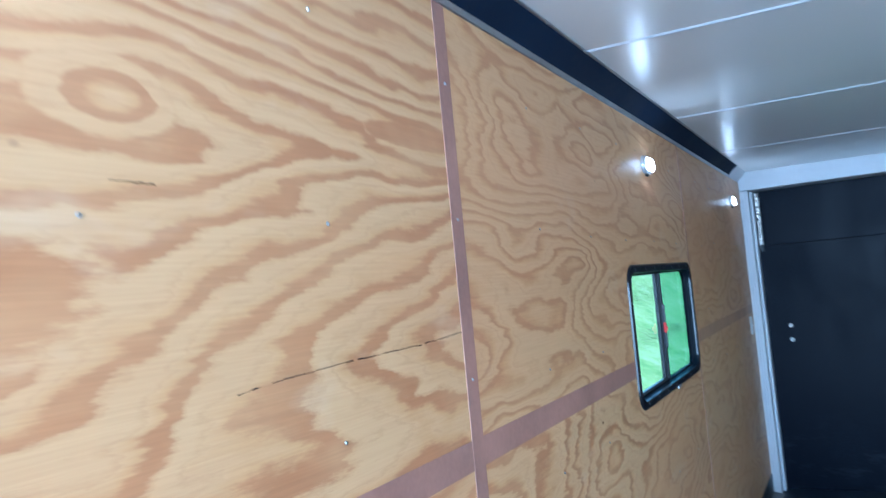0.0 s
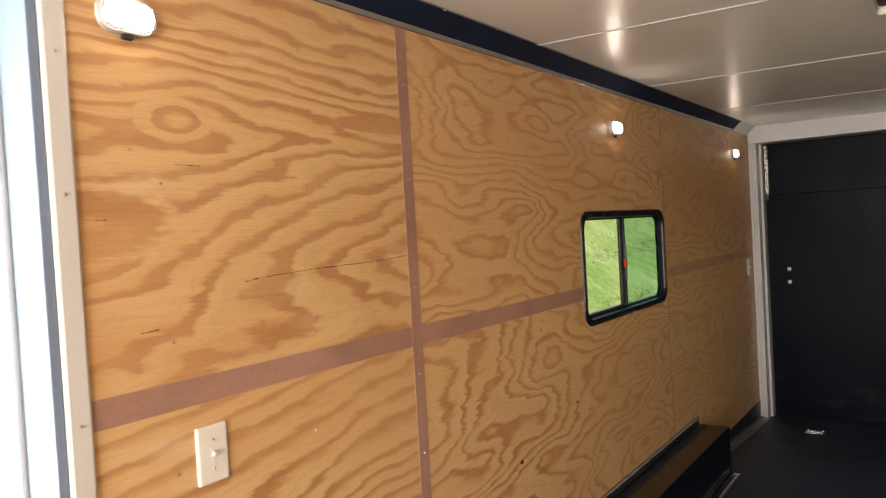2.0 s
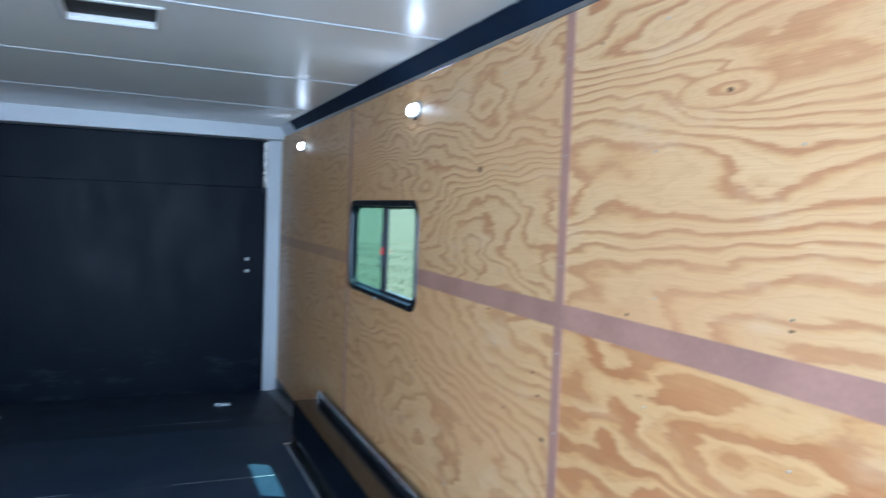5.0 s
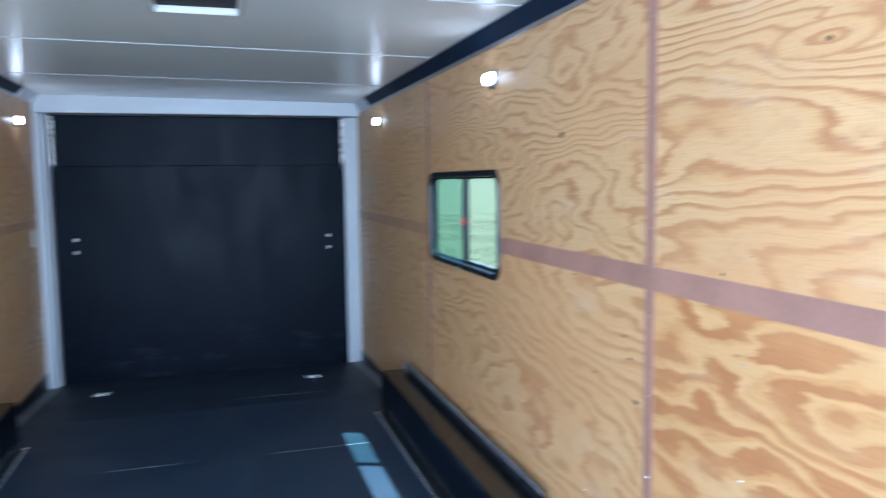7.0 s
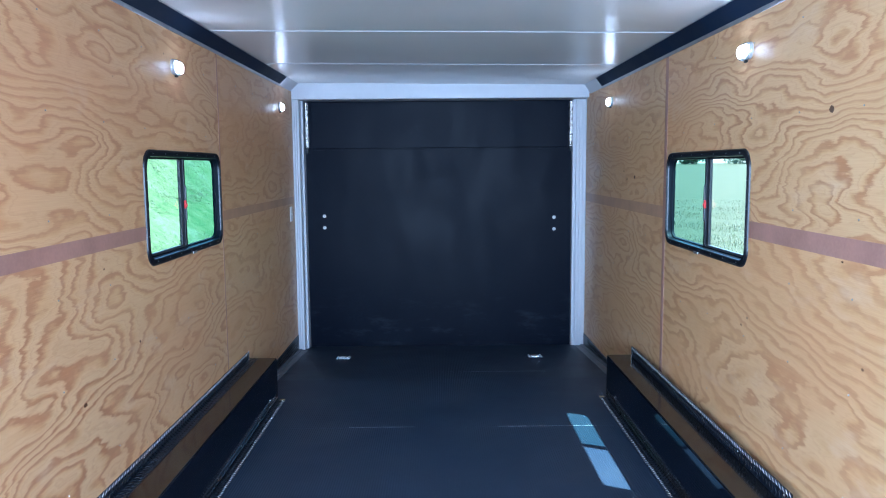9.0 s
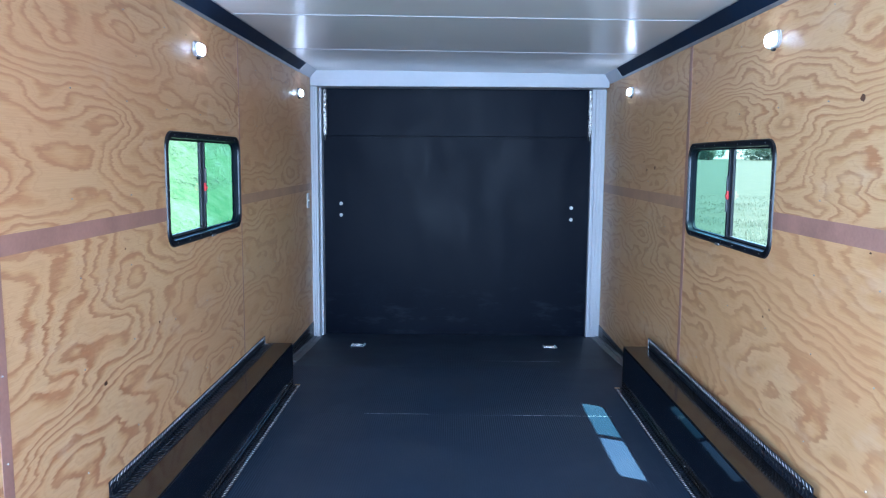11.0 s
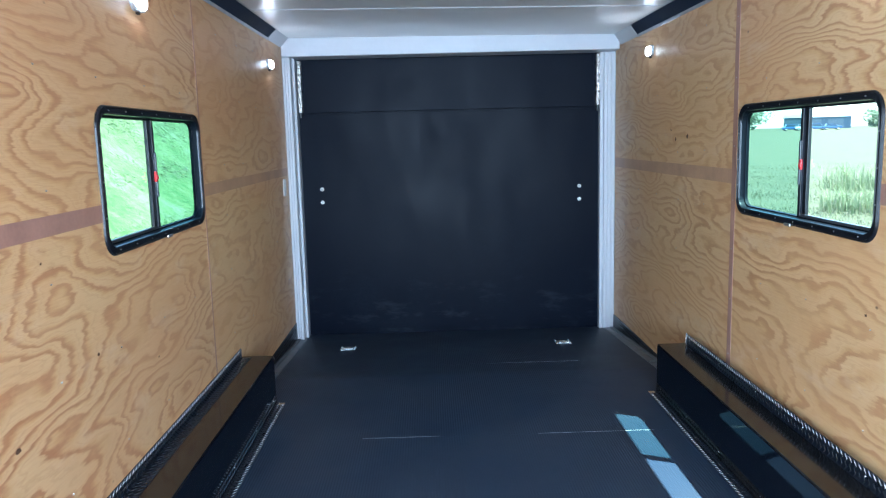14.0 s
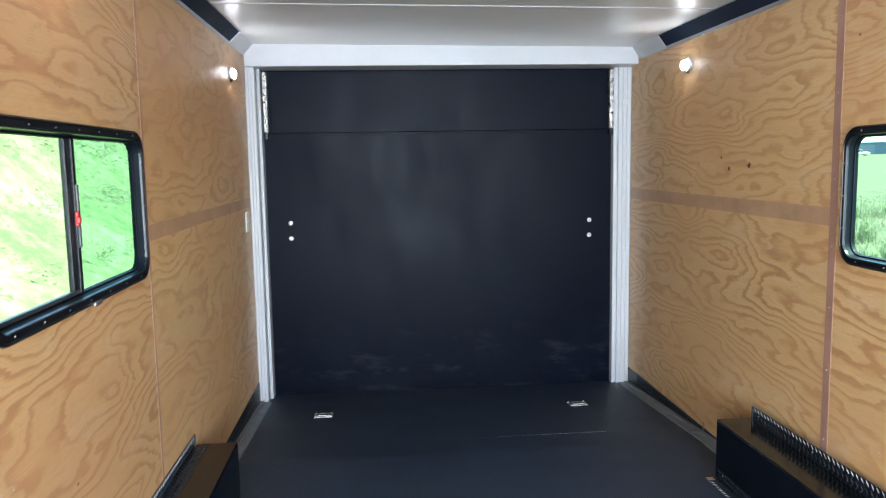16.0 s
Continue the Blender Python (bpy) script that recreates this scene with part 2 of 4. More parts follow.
BOX_TOP = worn("scuffed_black_steel", (0.009, 0.009, 0.010), 0.12, amount=0.5, scale=7, spec=0.45)
REVEAL = worn("dull_black_reveal", (0.004, 0.006, 0.010), 0.6, amount=0.2, scale=10, spec=0.12)
BLACK_FRAME = worn("black_powder_coat", (0.006, 0.007, 0.010), 0.32, amount=0.3, scale=10, spec=0.32)
TREAD = worn("black_chequer_plate", (0.008, 0.011, 0.018), 0.30, 0.0, amount=0.3, scale=20, spec=0.35)
LOZENGE = worn("black_gloss_lozenge", (0.050, 0.053, 0.062), 0.18, 0.7, amount=0.5, scale=40)
BRIGHT = worn("bright_aluminium", (0.78, 0.78, 0.78), 0.2, 1.0, amount=0.15, scale=30)
# Edge lozenges of the black plate, coloured pale to show as glints.
TIPS = worn("painted_glint_tips", (0.55, 0.55, 0.58), 0.30, 0.45, amount=0.5, scale=40)
DULL = worn("dull_aluminium", (0.50, 0.51, 0.53), 0.42, 1.0, amount=0.15, scale=12)
DULL_BLACK = worn("dark_grey_plastic", (0.045, 0.050, 0.058), 0.35, amount=0.2, scale=20)
CHANNEL = worn("dulled_floor_channel", (0.20, 0.21, 0.225), 0.5, 0.3, amount=0.25, scale=14)
# The seal's blue is the sky's reflection, put into its colour.
SEAL = worn("sky_tinted_seal", (0.15, 0.21, 0.30), 0.5, amount=0.1)
KNOT = worn("dark_knot_wood", (0.11, 0.055, 0.03), 0.7, amount=0.5, scale=60)
JAMB = worn("grey_white_vinyl_jamb", (0.56, 0.55, 0.54), 0.45, amount=0.04)
PLATE = worn("mottled_aluminium", (0.30, 0.28, 0.26), 0.30, 0.85, amount=0.9, scale=38, bump=0.6)
CHROME = material("zinc_screw", (0.45, 0.45, 0.44), 0.3, 1.0)
RED = material("red_plastic", (0.55, 0.02, 0.02), 0.35)
DARK = material("dark_gap", (0.02, 0.015, 0.012), 0.9)
SCREEN = worn("insect_screen", (0.02, 0.02, 0.022), 0.8, amount=0.2, scale=40)
SKIN = worn("trailer_skin", (0.62, 0.63, 0.64), 0.4, amount=0.06)


def rubber(name, ribs, color, dusty, spec):
    m = material(name, color, 0.5, spec=spec)
    n = Net(m)
    p, x, y, z = n.coords()
    big = n.noise(p, 2.2, 5.0, 0.6)
    fine = n.noise(p, 60.0, 3.0)
    dust = n.math('MULTIPLY', n.ramp(big, [(0.48, (0.0,) * 3), (0.78, (1.0,) * 3)]), n.ramp(fine, [(0.35, (0.2,) * 3), (0.7, (1.0,) * 3)]))
    n.set("Base Color", n.mix(dust, color, dusty))
    if ribs:
        n.set("Roughness", n.ramp(big, [(0.3, (0.46,) * 3), (0.7, (0.60,) * 3)]))
    else:
        hang = n.noise(n.vec(n.math('MULTIPLY', x, 5.0), y, n.math('MULTIPLY', z, 1.8)), 1.0, 3.0, 0.6)
        n.set("Roughness", n.ramp(n.math('ADD', n.math('MULTIPLY', big, 0.5), n.math('MULTIPLY', hang, 0.5)), [(0.36, (0.33,) * 3), (0.64, (0.46,) * 3)]))
    if ribs:
        wave = n.math('SINE', n.math('MULTIPLY', x, 2 * math.pi / 0.012))
        n.bump(n.math('ADD', wave, n.math('MULTIPLY', fine, 0.4)), 0.32, 0.0012)
    else:
        n.bump(fine, 0.15, 0.001)
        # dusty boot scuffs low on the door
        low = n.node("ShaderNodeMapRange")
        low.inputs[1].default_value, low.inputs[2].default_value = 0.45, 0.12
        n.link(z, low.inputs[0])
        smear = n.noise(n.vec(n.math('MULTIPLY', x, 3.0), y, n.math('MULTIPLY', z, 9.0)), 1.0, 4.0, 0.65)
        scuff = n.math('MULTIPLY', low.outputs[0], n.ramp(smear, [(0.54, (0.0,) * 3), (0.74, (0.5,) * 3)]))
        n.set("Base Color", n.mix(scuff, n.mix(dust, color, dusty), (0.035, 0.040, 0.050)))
    return m


FLOOR_RUBBER = rubber("ribbed_black_rubber", True, (0.0145, 0.0260, 0.0500), (0.030, 0.040, 0.060), 0.50)
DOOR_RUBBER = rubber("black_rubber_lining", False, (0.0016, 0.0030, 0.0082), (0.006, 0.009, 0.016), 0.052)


def glass(name, color):
    m = bpy.data.materials.new(name)
    m.use_nodes = True
    t = m.node_tree
    t.nodes.clear()
    out, mix = t.nodes.new("ShaderNodeOutputMaterial"), t.nodes.new("ShaderNodeMixShader")
    clear, gloss = t.nodes.new("ShaderNodeBsdfTransparent"), t.nodes.new("ShaderNodeBsdfGlossy")
    clear.inputs[0].default_value = (*color, 1)
    gloss.inputs["Roughness"].default_value = 0.03
    fres = t.nodes.new("ShaderNodeFresnel")
    fres.inputs[0].default_value = 1.45
    t.links.new(fres.outputs[0], mix.inputs[0])
    t.links.new(clear.outputs[0], mix.inputs[1])
    t.links.new(gloss.outputs[0], mix.inputs[2])
    t.links.new(mix.outputs[0], out.inputs[0])
    return m


GLASS = glass("green_float_glass", (0.76, 0.83, 0.69))
GLASS_DARK = glass("screened_green_glass", (0.40, 0.59, 0.46))


def glowing(name, color, strength):
    m = material(name, (0.9, 0.9, 0.9), 0.2)
    b = m.node_tree.nodes["Principled BSDF"]
    b.inputs["Emission Color"].default_value = (*color, 1)
    b.inputs["Emission Strength"].default_value = strength
    return m


LED = glowing("lit_lens", (1.0, 0.97, 0.93), LAMP_GLOW)
LAMP_RIM = material("clear_grey_rim", (0.45, 0.45, 0.46), 0.2)
CLEAR = material("clear_bezel", (0.75, 0.76, 0.78), 0.15, 0.6)

# ---- building helpers ----


def part(name, bm, mat, parent=None, label="", smooth=False):
    me = bpy.data.meshes.new(name)
    bm.to_mesh(me)
    bm.free()
    me.materials.append(mat)
    if smooth:
        for f in me.polygons:
            f.use_smooth = True
    ob = new(name, me)
    if parent:
        ob.parent = parent
    return tagged(ob, label)


def thing(name, label, category, group="", kind="", at=(0, 0, 0)):
    ob = new(name)
    ob.location = at
    return tagged(ob, label, category, group, kind)


def add_box(bm, x0, x1, y0, y1, z0, z1, bevel=0.0):
    m = pose((x0 + x1) / 2, (y0 + y1) / 2, (z0 + z1) / 2) @ Matrix.Diagonal((x1 - x0, y1 - y0, z1 - z0, 1))
    vs = bmesh.ops.create_cube(bm, size=1.0, matrix=m)["verts"]
    if bevel:
        es = {e for v in vs for e in v.link_edges}
        bmesh.ops.bevel(bm, geom=list(es), offset=bevel, segments=2, affect='EDGES', profile=0.5)
    return bm


def boxes(*rows, bevel=0.0):
    bm = bmesh.new()
    for r in rows:
        add_box(bm, *r, bevel=bevel)
    return bm


def prism(points, y0, y1):
    """A bar along y of the section points (x, z)."""
    bm = bmesh.new()
    a = [bm.verts.new((x, y0, z)) for x, z in points]
    b = [bm.verts.new((x, y1, z)) for x, z in points]
    bm.faces.new(a)
    bm.faces.new(b[::-1])
    for i in range(len(points)):
        j = (i + 1) % len(points)
        bm.faces.new((a[j], a[i], b[i], b[j]))
    bmesh.ops.recalc_face_normals(bm, faces=bm.faces)
    return bm


def rounded(w, h, r, steps=8):
    pts = []
    for cx, cy, a0 in ((w / 2 - r, h / 2 - r, 0), (r - w / 2, h / 2 - r, 90), (r - w / 2, r - h / 2, 180), (w / 2 - r, r - h / 2, 270)):
        for i in range(steps):
            a = radians(a0 + 90 * i / (steps - 1))
            pts.append((cx + r * math.cos(a), cy + r * math.sin(a)))
    return pts


def loft(loops, close_end=False, close_start=False):
    """Rounded rectangles (w, h, r, depth) joined one after another; the plane is y-z, depth is +x."""
    bm = bmesh.new()
    rings = [[bm.verts.new((d, u, v)) for u, v in rounded(w, h, r)] for w, h, r, d in loops]
    for a, b in zip(rings, rings[1:]):
        for i in range(len(a)):
            j = (i + 1) % len(a)
            bm.faces.new((a[i], a[j], b[j], b[i]))
    if close_end:
        bm.faces.new(rings[-1])
    if close_start:
        bm.faces.new(rings[0][::-1])
    bmesh.ops.recalc_face_normals(bm, faces=bm.faces)
    return bm


def add_disc(bm, at, axis, r, h, seg=8):
    """A low domed head at a place, facing along axis."""
    m = Matrix.Translation(at) @ Vector(axis).to_track_quat('Z', 'Y').to_matrix().to_4x4()
    low = [bm.verts.new(m @ Vector((r * math.cos(2 * math.pi * i / seg), r * math.sin(2 * math.pi * i / seg), -h * 0.3))) for i in range(seg)]
    top = [bm.verts.new(m @ Vector((0.6 * r * math.cos(2 * math.pi * i / seg), 0.6 * r * math.sin(2 * math.pi * i / seg), h))) for i in range(seg)]
    for i in range(seg):
        j = (i + 1) % seg
        bm.faces.new((low[i], low[j], top[j], top[i]))
    bm.faces.new(top)


def screw_mesh(axis, r, h):
    bm = bmesh.new()
    add_disc(bm, (0, 0, 0), axis, r, h)
    me = bpy.data.meshes.new("screw")
    bm.to_mesh(me)
    bm.free()
    me.materials.append(CHROME)
    return me


SCREW = {1: screw_mesh((1, 0, 0), 0.0034, 0.0022), -1: screw_mesh((-1, 0, 0), 0.0034, 0.0022), 0: screw_mesh((0, 0, -1), 0.004, 0.003)}


def screw(parent, x, y, z, side):
    ob = new("screw", SCREW[side])
    ob.location = (x, y, z)
    ob.parent = parent
    return ob


# ---- plan ----
XL, XR = -1.23, 1.23
TOP_L, TOP_R = 2.095, 2.058          # where the plywood ends under the cove
CEIL_L, CEIL_R = 2.152, 2.126        # height of the ceiling at its two long edges
COVE_L, COVE_R = -1.168, 1.180       # where the cove meets the ceiling
FRONT, REAR = -3.4, 6.02
TAIL, DROP = 4.62, -0.10             # the floor falls from here to the ramp door
SEAM_Z = 1.20


def floor_z(y):
    return 0.0 if y < TAIL else DROP * (y - TAIL) / (REAR - TAIL)


# walls: outer skin with the openings
WIN = {-1: (3.178, 1.299), 1: (3.124, 1.281)}
W_W, W_H = {-1: 1.064, 1: 1.09}, 0.492
HOLE_W, HOLE_H = 1.042, 0.432
DOOR_Y0, DOOR_Y1, DOOR_Z = -0.46, 0.425, 1.97


def wall_rows(x0, x1, side, grow):
    cy, cz = WIN[side]
    a, b, lo, hi = cy - HOLE_W / 2 - grow / 2, cy + HOLE_W / 2 + grow / 2, cz - HOLE_H / 2 - grow / 2, cz + HOLE_H / 2 + grow / 2
    rows = [(x0, x1, a, b, -0.3, lo), (x0, x1, a, b, hi, 2.25), (x0, x1, b, 6.2, -0.3, 2.25)]
    if side < 0:
        rows += [(x0, x1, DOOR_Y1, a, -0.3, 2.25), (x0, x1, FRONT - 0.1, DOOR_Y0, -0.3, 2.25), (x0, x1, DOOR_Y0, DOOR_Y1, DOOR_Z, 2.25), (x0, x1, DOOR_Y0, DOOR_Y1, -0.3, -0.01)]
    else:
        rows += [(x0, x1, FRONT - 0.1, a, -0.3, 2.25)]
    return rows


wall_left = tagged(part("wall_left", boxes(*wall_rows(-1.264, -1.246, -1, 0.05)), SKIN), "trailer side wall lined with screwed pine plywood sheets", "wall", kind="structure")
wall_right = tagged(part("wall_right", boxes(*wall_rows(1.246, 1.264, 1, 0.05)), SKIN), "trailer side wall lined with screwed pine plywood sheets", "wall", kind="structure")
wall_front = tagged(part("wall_front", boxes((-1.285, -1.12, FRONT - 0.1, FRONT, -0.3, 2.25), (1.12, 1.285, FRONT - 0.1, FRONT, -0.3, 2.25), (-1.12, 1.12, FRONT - 0.1, FRONT, 2.03, 2.25), (-1.12, 1.12, FRONT - 0.1, FRONT, -0.3, -0.02)), WHITE), "open front end of the trailer with plain white posts", "wall", kind="structure")
# Out of view; added above the ceiling to keep sky light out.
roof = tagged(part("roof", boxes((-1.285, 1.285, FRONT - 0.1, 6.2, 2.27, 2.30)), SKIN), "unseen roof slab that blocks the sky above the ceiling", "roof", kind="structure")


def panel(wall, side, y0, y1, z0, z1, mat):
    g = 0.0012
    x0, x1 = (-1.244, XL) if side < 0 else (XR, 1.244)
    y0, y1, z0, z1 = y0 + g, y1 - g, z0 + g, z1 - g
    cy, cz = WIN[side]
    a, b, lo, hi = cy - HOLE_W / 2, cy + HOLE_W / 2, cz - HOLE_H / 2, cz + HOLE_H / 2
    if y0 < cy < y1:
        rows = [(x0, x1, y0, a, z0, z1), (x0, x1, b, y1, z0, z1)]
        if z0 < lo:
            rows.append((x0, x1, a, b, z0, min(z1, lo)))
        if z1 > hi:
            rows.append((x0, x1, a, b, max(z0, hi), z1))
    else:
        rows = [(x0, x1, y0, y1, z0, z1)]
    return part("plywood_panel", boxes(*rows), mat, wall)


S_L = (0.485, 1.475, 3.735, 5.82)
S_R = (FRONT, -1.03, 1.411, 3.718, 5.945)
for k, (a, b) in enumerate(zip(S_L, S_L[1:])):
    panel(wall_left, -1, a, b, -0.14, SEAM_Z, (W_SLANT, W_SWEEP, W_PLAIN)[k])
    panel(wall_left, -1, a, b, SEAM_Z, TOP_L, (W_KNOT, W_SWIRL, W_PLAIN)[k])
panel(wall_left, -1, FRONT, DOOR_Y0 - 0.04, -0.14, SEAM_Z, W_SLANT)
panel(wall_left, -1, FRONT, DOOR_Y0 - 0.04, SEAM_Z, TOP_L, W_SLANT)
for k, (a, b) in enumerate(zip(S_R, S_R[1:])):
    panel(wall_right, 1, a, b, -0.14, SEAM_Z, (W_BROAD, W_BLOTCH, W_BROAD, W_FINE)[k])
    panel(wall_right, 1, a, b, SEAM_Z, TOP_R, (W_LINED, W_LINED, W_RIPPLE, W_FINE)[k])


def strip(wall, side, y0, y1, z0, z1, out=0.0012, mat=STRIP):
    x0, x1 = (XL - 0.001, XL + out) if side < 0 else (XR - out, XR + 0.001)
    return part("seam_strip", boxes((x0, x1, y0, y1, z0, z1)), mat, wall)


cyl, cyr = WIN[-1][0], WIN[1][0]
strip(wall_left, -1, 1.452, 1.499, 0.0, TOP_L - 0.012)
strip(wall_left, -1, 3.730, 3.744, 0.0, TOP_L - 0.012, 0.0008)
for a, b in ((0.49, 1.452), (1.499, cyl - W_W[-1] / 2 + 0.01), (cyl + W_W[-1] / 2 - 0.01, 3.726), (3.750, 5.80)):
    strip(wall_left, -1, a, b, SEAM_Z - 0.028, SEAM_Z + 0.028, 0.0008, STRIP_FAINT if a > 3.6 else STRIP)
strip(wall_right, 1, 1.388, 1.434, 0.0, TOP_R - 0.012)
strip(wall_right, 1, 3.697, 3.740, 0.0, TOP_R - 0.012)
for a, b in ((FRONT, 1.388), (1.434, cyr - W_W[1] / 2 + 0.01), (3.740, 5.94)):
    strip(wall_right, 1, a, b, SEAM_Z - 0.034, SEAM_Z + 0.034, 0.0008, STRIP_FAINT if a > 3.6 else STRIP)

rnd = random.Random(7)
bm = bmesh.new()
for y0, y1, z0, z1 in ((0.86, 0.90, 1.412, 1.416), (0.92, 1.10, 1.418, 1.424), (1.11, 1.30, 1.424, 1.426), (1.31, 1.45, 1.427, 1.434), (0.60, 0.64, 1.335, 1.337), (0.52, 0.545, 1.553, 1.5535), (0.70, 0.76, 1.662, 1.661)):
    n = 8
    for i in range(n):
        ya, yb = y0 + (y1 - y0) * i / n, y0 + (y1 - y0) * (i + 1) / n
        za, zb = z0 + (z1 - z0) * i / n + rnd.uniform(-0.0008, 0.0008), z0 + (z1 - z0) * (i + 1) / n + rnd.uniform(-0.0008, 0.0008)
        w = 0.0010 * rnd.uniform(0.3, 1.0)
        bm.faces.new([bm.verts.new((XL + 0.0007, a, b)) for a, b in ((ya, za - w), (yb, zb - w), (yb, zb + w), (ya, za + w))])
part("split", bm, DARK, wall_left, "fine dark splits in the veneer")
for side, y, z, ry, rz in ((1, 4.551, 1.371, 0.012, 0.010), (1, 4.360, 1.387, 0.014, 0.013), (1, 4.636, 1.424, 0.010, 0.007), (1, 1.975, 1.634, 0.016, 0.012), (1, 2.62, 0.80, 0.008, 0.005), (1, 1.548, 1.007, 0.009, 0.004),
                           (1, 1.510, 0.945, 0.010, 0.004), (1, 1.476, 0.822, 0.012, 0.007), (1, 1.870, 1.157, 0.007, 0.004), (1, 0.788, 1.748, 0.010, 0.006), (1, 0.600, 1.286, 0.007, 0.004), (1, 1.094, 1.247, 0.006, 0.004),
                           (-1, 2.529, 0.773, 0.009, 0.006), (-1, 2.049, 0.666, 0.014, 0.009), (-1, 2.245, 1.105, 0.006, 0.004), (-1, 3.02, 0.62, 0.007, 0.004)):
    bm = bmesh.new()
    face = (XR - 0.0008) if side > 0 else (XL + 0.0008)
    ring = [bm.verts.new((face, y + ry * rnd.uniform(0.7, 1.2) * math.cos(0.63 * i), z + rz * rnd.uniform(0.7, 1.2) * math.sin(0.63 * i))) for i in range(10)]
    tip = bm.verts.new((face + 0.0006 * side, y, z))
    for i in range(10):
        bm.faces.new((ring[i], tip, ring[(i + 1) % 10]))
    part("knot_hole", bm, KNOT, wall_right if side > 0 else wall_left, "small dark knot hole")
for side, wall, ys in ((-1, wall_left, (0.66, 1.06, 1.9, 2.3, 2.7, 3.1, 3.5, 4.1, 4.5, 4.9, 5.3, 5.65)), (1, wall_right, (-0.6, -0.2, 0.2, 0.6, 1.0, 1.8, 2.2, 2.6, 3.0, 3.4, 4.1, 4.5, 4.9, 5.3, 5.65))):
    for y in ys:
        for z in (0.42, 0.76, 1.04, 1.305, 1.633, 1.95):
            yy, zz = y + rnd.uniform(-0.015, 0.015), z + rnd.uniform(-0.012, 0.012)
            cy, cz = WIN[side]
            if abs(yy - cy) < 0.56 and abs(zz - cz) < 0.28:
                continue
            screw(wall, XL + 0.0005 if side < 0 else XR - 0.0005, yy, zz, -side)
for side, wall, y in ((-1, wall_left, 1.476), (1, wall_right, 1.411), (1, wall_right, 3.718)):
    for z in (0.35, 0.62, 0.86, 1.09, 1.34, 1.65, 1.92):
        screw(wall, XL + 0.0015 if side < 0 else XR - 0.0015, y, z, -side)

# cove, its trim and the ceiling
for side, wx, wz, cx, cz in ((-1, XL, TOP_L, COVE_L, CEIL_L), (1, XR, TOP_R, COVE_R, CEIL_R)):
    word = "left" if side < 0 else "right"
    cove = tagged(part("cove_" + word, prism([(wx, wz), (cx, cz), (cx, cz + 0.03), (wx - side * -0.014, cz + 0.03), (wx - side * -0.014, wz)], FRONT, 5.36), BLACK_VINYL), "black slanted cove strip between wall and ceiling", "trim", kind="structure")
    part("edge_trim", prism([(wx - side * 0.0005, wz - 0.012), (wx - side * 0.003, wz - 0.010), (wx - side * 0.006, wz + 0.004), (wx - side * 0.0005, wz + 0.001)], FRONT, 5.36), DULL, cove, "dull aluminium edge strip")
    part("edge_trim", prism([(cx - side * 0.001, cz - 0.002), (cx - side * 0.010, cz - 0.004), (cx - side * 0.010, cz - 0.0015), (cx, cz + 0.002)], FRONT, 5.36), DULL, cove, "thin aluminium edge strip")
    for i in range(22):
        y = -0.6 + 0.28 * i + rnd.uniform(-0.03, 0.03)
        screw(cove, cx - side * 0.006, y, cz - 0.004, 0)
        screw(cove, wx - side * 0.003, y + 0.12, wz - 0.004, -side)
    tagged(part("corner_gusset_" + word, prism([(wx, wz - 0.008), (cx, cz), (cx, cz + 0.03), (wx, cz + 0.03)], 5.362, 5.80), WHITE), "white folded steel gusset beside the header", "trim", kind="structure")


def ceiling_z(x):
    return CEIL_L + (CEIL_R - CEIL_L) * (x - COVE_L) / (COVE_R - COVE_L)


bm = bmesh.new()
seams = (FRONT, -2.55, -1.36, -0.16, 1.03, 2.235, 3.43, 4.625, 5.80)
VENT_X, VENT_Y, VENT_H = 0.022, 2.515, 0.150
for a, b in zip(seams, seams[1:]):
    cols = [(COVE_L, VENT_X - VENT_H, a, b), (VENT_X + VENT_H, COVE_R, a, b)]
    if a < VENT_Y < b:
        cols += [(VENT_X - VENT_H, VENT_X + VENT_H, a, VENT_Y - VENT_H), (VENT_X - VENT_H, VENT_X + VENT_H, VENT_Y + VENT_H, b)]
    else:
        cols += [(VENT_X - VENT_H, VENT_X + VENT_H, a, b)]
    for x0, x1, y0, y1 in cols:
        low = [bm.verts.new((x, y, ceiling_z(x))) for x, y in ((x0, y0), (x1, y0), (x1, y1), (x0, y1))]
        bm.faces.new(low[::-1])
        up = [bm.verts.new(v.co + Vector((0, 0, 0.012))) for v in low]
        bm.faces.new(up)
        for i in range(4):
            bm.faces.new((low[i], low[(i + 1) % 4], up[(i + 1) % 4], up[i]))
bmesh.ops.remove_doubles(bm, verts=bm.verts, dist=0.0002)
ceiling = tagged(part("ceiling", bm, CEILING), "glossy off-white sheet ceiling with thin joint beads", "ceiling", kind="structure")
for y in seams[1:-1]:
    bm = bmesh.new()
    a = [bm.verts.new((COVE_L, y + dy, CEIL_L - dz)) for dy, dz in ((-0.006, 0), (-0.004, 0.003), (0.004, 0.003), (0.006, 0))]
    b = [bm.verts.new((COVE_R, y + dy, CEIL_R - dz)) for dy, dz in ((-0.006, 0), (-0.004, 0.003), (0.004, 0.003), (0.006, 0))]
    for i in range(3):
        bm.faces.new((a[i], a[i + 1], b[i + 1], b[i]))
    bmesh.ops.recalc_face_normals(bm, faces=bm.faces)
    part("joint_bead", bm, WHITE, ceiling)

